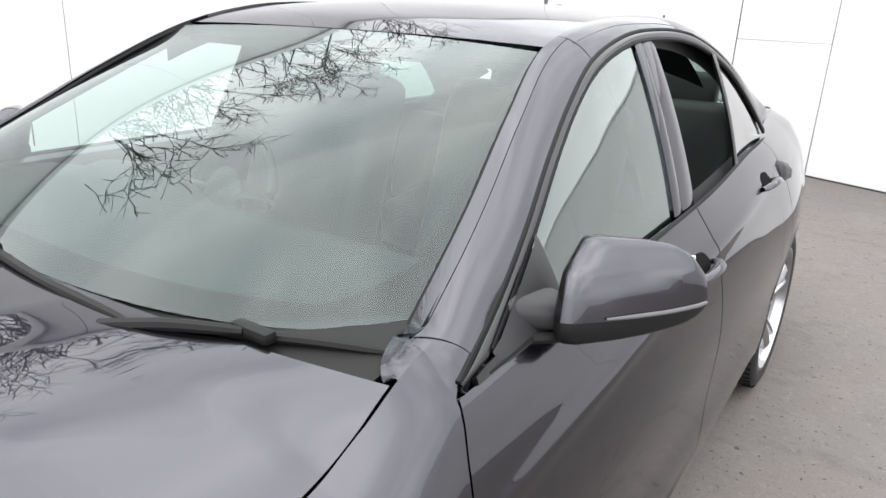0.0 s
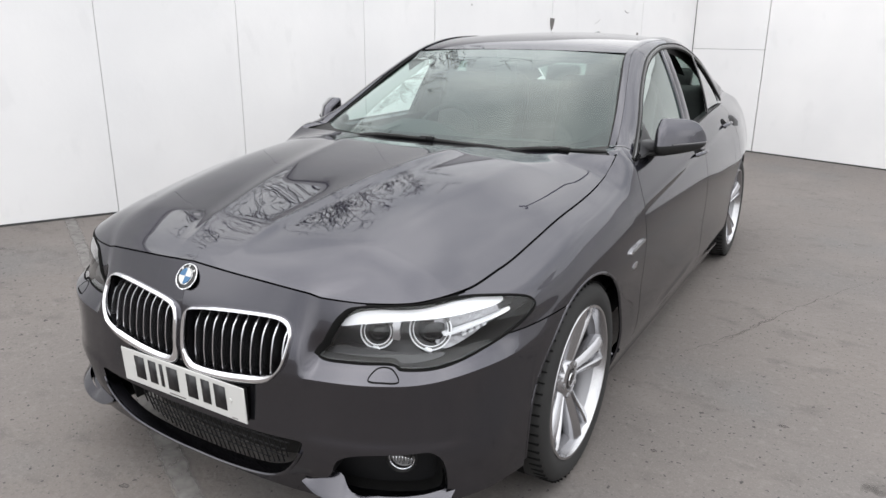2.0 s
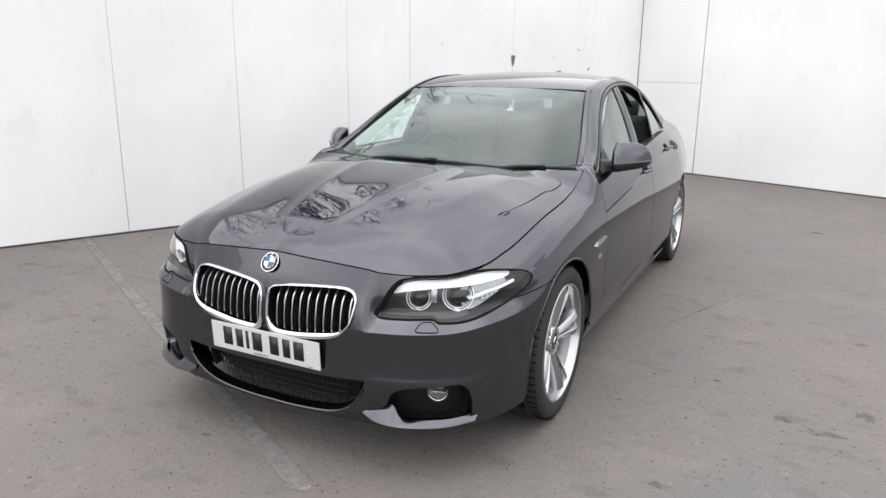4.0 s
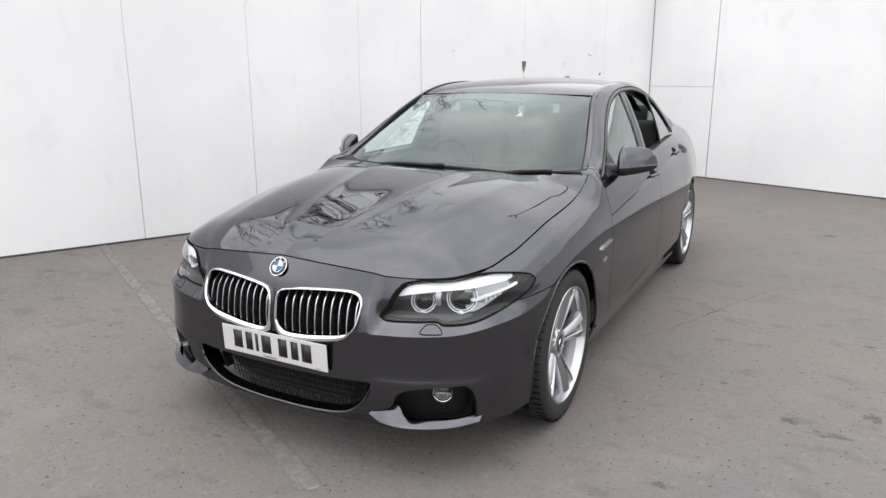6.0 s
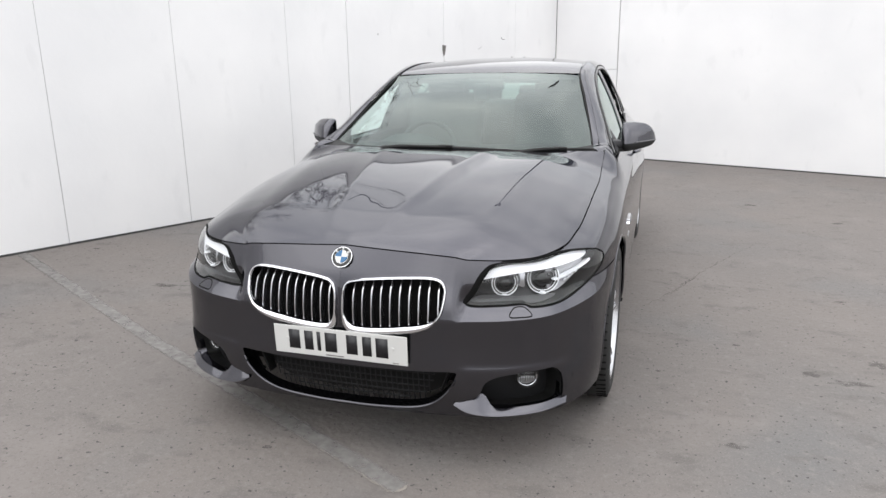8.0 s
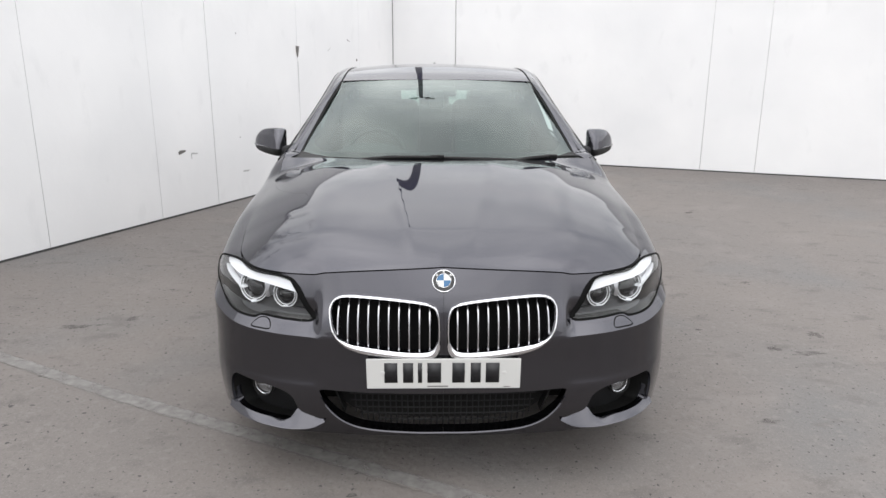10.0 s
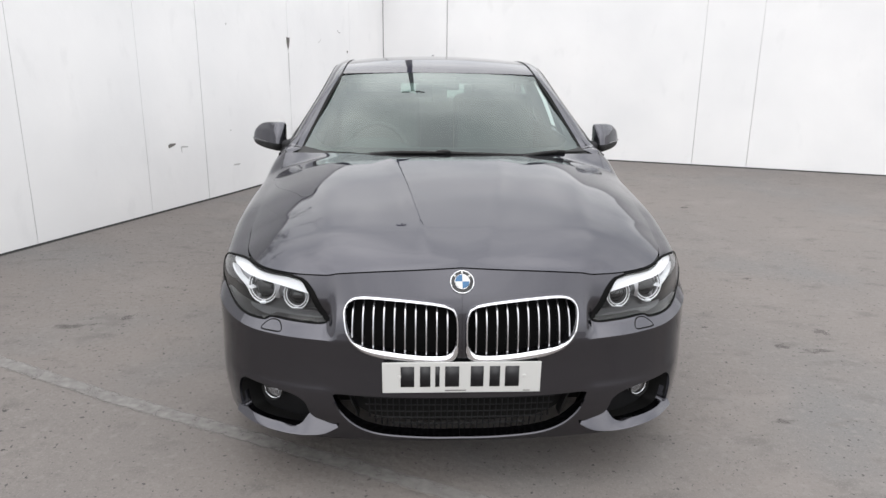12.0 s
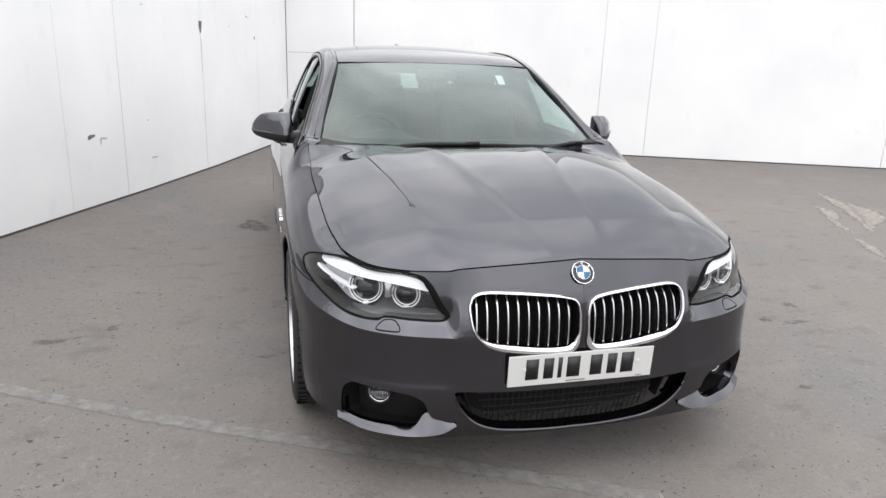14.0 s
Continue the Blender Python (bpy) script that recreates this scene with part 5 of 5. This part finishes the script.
both_sides("b_pillar_lining", lambda: grid(np.array([[tuple(side_point(y, w) - Vector((0.070 + 0.065 * math.sin(math.pi * (y - 1.57) / 0.30), 0, 0))) for w in np.linspace(0, 1, 6)] for y in np.linspace(1.57, 1.87, 9)])), DASH)
both_sides("cant_rail_lining", lambda: strip(over(lambda y: fb(y) + np.array((-0.035, 0, -0.008)), 1.30, 2.85), over(lambda y: fc(y) + np.array((-0.050, 0, -0.030)), 1.30, 2.85), 0, 1, 30, 0, 3), BLACK)
for x in (-0.33, 0.33):
    part("sun_visor", box((0.44, 0.17, 0.022), (x, 1.405, 1.325), 0.009, 2, Matrix.Rotation(0.10, 4, "X")), DASH, car, "dark folded sun visor")
part("header_lining", box((0.20, 0.20, 0.03), (0.0, 1.42, 1.335), 0.010, 2), DASH, car)
mirror = part("interior_mirror", box((0.24, 0.03, 0.062), (0.0, 1.30, 1.300), 0.014, 3), DASH, car)
part("mirror_foot", box((0.088, 0.08, 0.105), (0.0, 1.235, 1.256), 0.02, 2), DASH, mirror)
part("cabin_floor", box((1.40, 2.3, 0.02), (0, 1.9, 0.36)), DARK, car)

# ---- yard: worn line, stains, wall marks ----
def strip_on_ground(a, b, width, ragged, z=0.0016, n=60):
    a, b = Vector((*a, 0)), Vector((*b, 0))
    d = (b - a).normalized()
    q = Vector((-d.y, d.x, 0))
    rows = []
    for k in range(n + 1):
        p = a.lerp(b, k / n)
        w0, w1 = (width / 2 * (1 - ragged * random.random()) for _ in range(2))
        rows.append([tuple(v + Vector((0, 0, z + gz(v.x, v.y)))) for v in [p + q * o for o in (-w0, -0.6 * w0, 0, 0.6 * w1, w1)]])
    return faded(grid(np.array(rows)), 5, 0.8)


def faded(bm, cols, full=1.0):
    """Marks the outer columns of a strip as worn away."""
    wear = bm.verts.layers.float.new("wear")
    for k, v in enumerate(bm.verts):
        v[wear] = 0.0 if k % cols in (0, cols - 1) else full
    return bm


tagged(part("ground_line", strip_on_ground((-3.9, 1.155), (0.27, -0.975), 0.105, 0.12, 0.0026, 120), LINEPAINT), "worn pale painted line on the concrete", "line", kind="structure")

# coping, board seams and marks on the walls
def on_wall(w, u, z, out=0.0):
    """A place on a wall: u metres from the corner, z high, out of its face."""
    p = Vector((0.026 + out, -u, z)) if w is wall_left else Vector((u, -0.026 - out, z))
    return w.matrix_world @ p


def smear(w, u, z, points, mat=None, out=0.0006):
    """A flat mark of its own outline, laid on a wall."""
    bm = bmesh.new()
    vs = [bm.verts.new(on_wall(w, u + du, z + dz, out)) for du, dz in points]
    bm.faces.new(vs)
    return bm


def mark(name, w, u, z, points, mat, label):
    tagged(part(name, smear(w, u, z, points), mat), label, "wall mark", kind="structure")


for w, far in ((wall_left, 14.2), (wall_right, 14.0)):
    bm = box((0.14, far + 0.1, 0.05), (-0.02, -far / 2, WALL_H + 0.025), 0.008) if w is wall_left else box((far + 0.1, 0.14, 0.05), (far / 2, 0.02, WALL_H + 0.025), 0.008)
    part("coping", bm, WALLPAINT, w)
    rows = []
    for u in np.linspace(0, far, 41):
        p, q = on_wall(w, u, 0, 0.0), on_wall(w, u, 0, 0.006)
        lo = gz(q.x, q.y) - 0.02
        rows.append([w.matrix_world.inverted() @ Vector((a.x, a.y, z)) for a, z in ((p, lo), (q, lo), (q, lo + 0.036), (p, lo + 0.036))])
    part("base_gap", grid(np.array([[tuple(v) for v in r] for r in rows])), GRIME, w)

mark("torn_patch", wall_left, 2.72, 1.586, [(-0.040, 0.055), (0.036, 0.060), (0.034, 0.0), (0.010, -0.080), (-0.014, -0.055), (-0.032, 0.01)], RUST, "dark torn patch on the white wall")
mark("streak", wall_left, 2.72, 1.267, [(-0.006, 0.20), (0.006, 0.20), (0.004, -0.16), (-0.003, -0.16)], SCRAPE, "faint grey run below the torn patch")
mark("hole", wall_left, 4.82, 0.635, [(-0.05, 0.012), (0.03, 0.016), (0.055, 0.0), (0.045, -0.026), (0.0, -0.014), (-0.045, -0.004)], RUST, "grey chip in the white wall")
mark("scrape", wall_left, 4.65, 0.60, [(-0.05, 0.0), (0.03, 0.012), (0.055, 0.004), (0.05, -0.05), (0.042, -0.048), (0.04, -0.004), (-0.04, -0.010)], SCRAPE, "thin grey scrape in the white wall")
mark("scuff", wall_left, 1.435, 1.729, [(-0.05, 0.012), (-0.02, 0.0), (0.02, 0.002), (0.05, 0.020), (0.055, 0.036), (0.044, 0.030), (0.02, 0.010), (-0.02, 0.006)], RUST, "thin dark scuff on the white wall")
mark("tick", wall_left, 1.97, 1.616, [(0.04, -0.008), (0.025, -0.020), (-0.045, 0.026), (-0.042, 0.031), (0.024, -0.012), (0.037, -0.003)], SCRAPE, "thin grey scratch on the white wall")
mark("chip", wall_left, 1.215, 1.489, [(-0.02, 0.012), (0.015, 0.02), (0.025, -0.012), (-0.005, -0.02)], RUST, "small dark chip on the white wall")
mark("scrape", wall_left, 3.85, 0.32, [(-0.07, 0.004), (0.05, 0.012), (0.06, -0.004), (-0.03, -0.010)], SCRAPE, "faint grey scrape on the white wall")
mark("spot", wall_left, 3.88, 1.747, [(-0.012, 0.0), (0.0, 0.014), (0.012, 0.0), (0.0, -0.014)], SCRAPE, "small grey spot on the white wall")
mark("spot", wall_left, 3.92, 0.688, [(-0.014, 0.0), (0.0, 0.010), (0.014, 0.0), (0.0, -0.010)], SCRAPE, "small grey spot on the white wall")


# ---- beyond the left wall: bare trees ----
def limb(rng, start, way, length, radius, depth, segs, out):
    """A branch that bends as it grows and forks into thinner ones."""
    p, d = Vector(start), Vector(way).normalized()
    pts, rad = [p.copy()], [radius]
    for k in range(segs):
        d = (d + Vector((rng.uniform(-1, 1), rng.uniform(-1, 1), rng.uniform(-0.7, 0.9))) * 0.22).normalized()
        p = p + d * length / segs
        pts.append(p.copy())
        rad.append(radius * (1 - 0.6 * (k + 1) / segs))
        if depth > 0 and (k >= 1 or depth < 3):
            for _ in range(2 if depth < 3 else rng.choice((1, 2))):
                side = Vector((rng.uniform(-1, 1), rng.uniform(-1, 1), rng.uniform(-0.25, 0.8))).normalized()
                limb(rng, p, d * 0.55 + side, length * rng.uniform(0.42, 0.62), rad[-1] * 0.55, depth - 1, max(3, segs - 1), out)
    out.append((pts, rad))


def tree(x, y, height, seed):
    rng = random.Random(seed)
    t = thing("tree", "bare leafless tree with fine twigs behind the white wall", "tree", "trees behind the wall")
    parts_ = []
    limb(rng, (0, 0, 0), (0.05, 0.02, 1), height * 0.62, 0.13, 4, 5, parts_)
    trunk = parts_.pop()
    part("trunk", tube(trunk[0], trunk[1], 8), BARK, t)
    verts, faces = [], []
    for pts, rad in parts_:
        base = len(verts)
        for q, r in zip(pts, rad):
            r = max(r, 0.009)
            verts += [(q.x + r, q.y, q.z), (q.x - 0.5 * r, q.y + 0.87 * r, q.z), (q.x - 0.5 * r, q.y - 0.87 * r, q.z)]
        for k in range(len(pts) - 1):
            for i in range(3):
                j = (i + 1) % 3
                faces.append((base + 3 * k + i, base + 3 * k + j, base + 3 * k + 3 + j, base + 3 * k + 3 + i))
    me = bpy.data.meshes.new("crown")
    me.from_pydata(verts, [], faces)
    me.materials.append(BARK)
    crown = new("crown", me)
    crown.parent = t
    t.location = (x, y, gz(x, y))


for x, y, height, seed in ((-7.88, 3.46, 6.4, 3), (-8.3, 2.3, 5.7, 5), (-7.17, 7.26, 8.4, 8), (-8.1, 5.6, 6.6, 12), (-8.9, 7.6, 7.2, 21)):
    tree(x, y, height, seed)


# ---- beyond the corner: a light column ----
def column(x, y, height, radius, arms):
    t = thing("lamp_post", "tall grey steel light column with floodlights behind the wall", "lamp post", "light columns behind the wall")
    part("pole", tube([(0, 0, 0), (0, 0, height * 0.5), (0, 0, height)], [radius, radius * 0.8, radius * 0.6], 12), POST, t)
    if arms:
        part("crossarm", box((arms * 2, 0.08, 0.08), (0, 0, height + 0.02), 0.01), POST, t)
        for dx in (-arms, arms):
            part("floodlight", box((0.26, 0.28, 0.13), (dx, -0.12, height + 0.12), 0.03, 2, Matrix.Rotation(0.5, 4, "X")), POST, t)
    t.location = (x, y, gz(x, y))


column(-0.25, 10.8, 10.2, 0.09, 0.24)


# ---- yard: cracks and stains ----
def ragged(points, width, z, seed, jitter=0.012, thin=0.15):
    """A crooked thin strip on the ground through points."""
    rng = random.Random(seed)
    c = curve3([(*p, 0) for p in points])
    rows = []
    pts = [c(t) for t in np.linspace(0, 1, 40)]
    for k, p in enumerate(pts):
        d = Vector(pts[min(k + 1, 39)] - pts[max(k - 1, 0)]).normalized()
        q = Vector((-d.y, d.x, 0))
        m = Vector(p) + q * rng.uniform(-jitter, jitter)
        w = width * rng.uniform(thin, 1) * (0.2 + math.sin(math.pi * k / 39))
        rows.append([tuple(v + Vector((0, 0, z + gz(v.x, v.y)))) for v in [m + q * w * o for o in (-1, -0.55, 0, 0.55, 1)]])
    return faded(grid(np.array(rows)), 5)


def blot(x, y, rx, ry, turn, seed, z=0.002, full=1.0):
    """A flat stain with an uneven edge."""
    rng = random.Random(seed)
    bm = bmesh.new()
    wear = bm.verts.layers.float.new("wear")
    a = [rng.uniform(-1, 1) for _ in range(12)]
    mid, last = bm.verts.new((x, y, z + gz(x, y))), None
    mid[wear] = full
    for q, fade in ((0.5, full), (0.8, 0.7 * full), (1.15, 0.0)):
        ring = []
        for k in range(48):
            t = 2 * math.pi * k / 48
            r = 1 + 0.16 * sum(a[i] * math.sin((i + 2) * t + 3 * a[i - 1]) for i in range(6))
            p = Vector((rx * r * q * math.cos(t), ry * r * q * math.sin(t), 0))
            p.rotate(Euler((0, 0, radians(turn))))
            v = bm.verts.new((x + p.x, y + p.y, z + gz(x + p.x, y + p.y)))
            v[wear] = fade
            ring.append(v)
        for k in range(48):
            j = (k + 1) % 48
            bm.faces.new((mid, ring[k], ring[j]) if last is None else (last[k], ring[k], ring[j], last[j]))
        last = ring
    return bm


for k, (pts, width) in enumerate([([(0.95, 1.05), (1.25, 1.67), (1.40, 2.07), (1.85, 3.0)], 0.0045), ([(1.12, 1.34), (1.26, 1.72), (1.39, 2.05)], 0.005), ([(-3.2, 2.6), (-2.7, 2.9), (-2.3, 3.6)], 0.004)]):
    tagged(part("crack", ragged(pts, width, 0.0018, k), CRACK), "thin uneven crack in the concrete", "crack", kind="structure")
for k, (x, y, rx, ry, turn) in enumerate([(-0.32, -0.865, 0.018, 0.012, 0), (-1.08, 2.98, 0.10, 0.20, 10), (1.95, 4.6, 0.06, 0.03, 0), (2.6, 3.9, 0.05, 0.03, 40),
                                           (-2.02, 0.72, 0.10, 0.035, 20), (-1.78, 0.87, 0.05, 0.03, 60), (1.49, 0.69, 0.018, 0.012, 10), (1.94, 0.35, 0.09, 0.03, 5), (1.79, 0.41, 0.05, 0.03, 30), (2.14, 1.57, 0.04, 0.02, 15),
                                           (2.12, 0.61, 0.04, 0.05, 0), (1.4, -0.36, 0.05, 0.02, 0), (-0.66, -1.4, 0.010, 0.008, 0), (-3.09, 1.26, 0.03, 0.02, 0), (-3.16, 0.27, 0.09, 0.02, 20), (-1.02, 0.41, 0.06, 0.02, 0), (-2.08, 1.92, 0.012, 0.009, 0), (1.11, 0.26, 0.012, 0.010, 0)]):
    m = STAIN
    tagged(part("stain", blot(x, y, rx, ry, turn, k, full=1.0 if k < 4 or rx < 0.02 else 0.5), m), "uneven stain on the concrete", "stain", kind="structure")
end = [(0.10, -0.905), (0.20, -0.945), (0.285, -0.965), (0.262, -1.0), (0.16, -0.962), (0.02, -0.888), (-0.25, -0.755)]
tagged(part("line_edge", ragged(end, 0.014, 0.0024, 9, 0.004), PALE), "cream rim left of the worn line", "line", kind="structure")
limbs = [([(5.13, 3.75), (4.97, 3.31), (4.82, 2.92), (4.54, 2.48), (4.27, 2.13)], 0.13), ([(5.03, 3.22), (4.96, 2.96), (4.82, 2.68), (4.43, 2.31)], 0.15), ([(4.55, 3.12), (4.48, 2.89), (4.27, 2.55)], 0.10),
         ([(4.30, 2.70), (4.15, 2.37), (4.05, 2.12)], 0.05), ([(3.90, 1.97), (3.86, 1.81), (3.76, 1.61), (3.65, 1.39)], 0.06)]
for k, (pts, width) in enumerate(limbs):
    tagged(part("pale_patch", ragged(pts, width, 0.0016 + 0.0003 * k, 20 + k, 0.015, 0.7), PALE), "pale beige worn patch in the concrete", "patch", kind="structure")
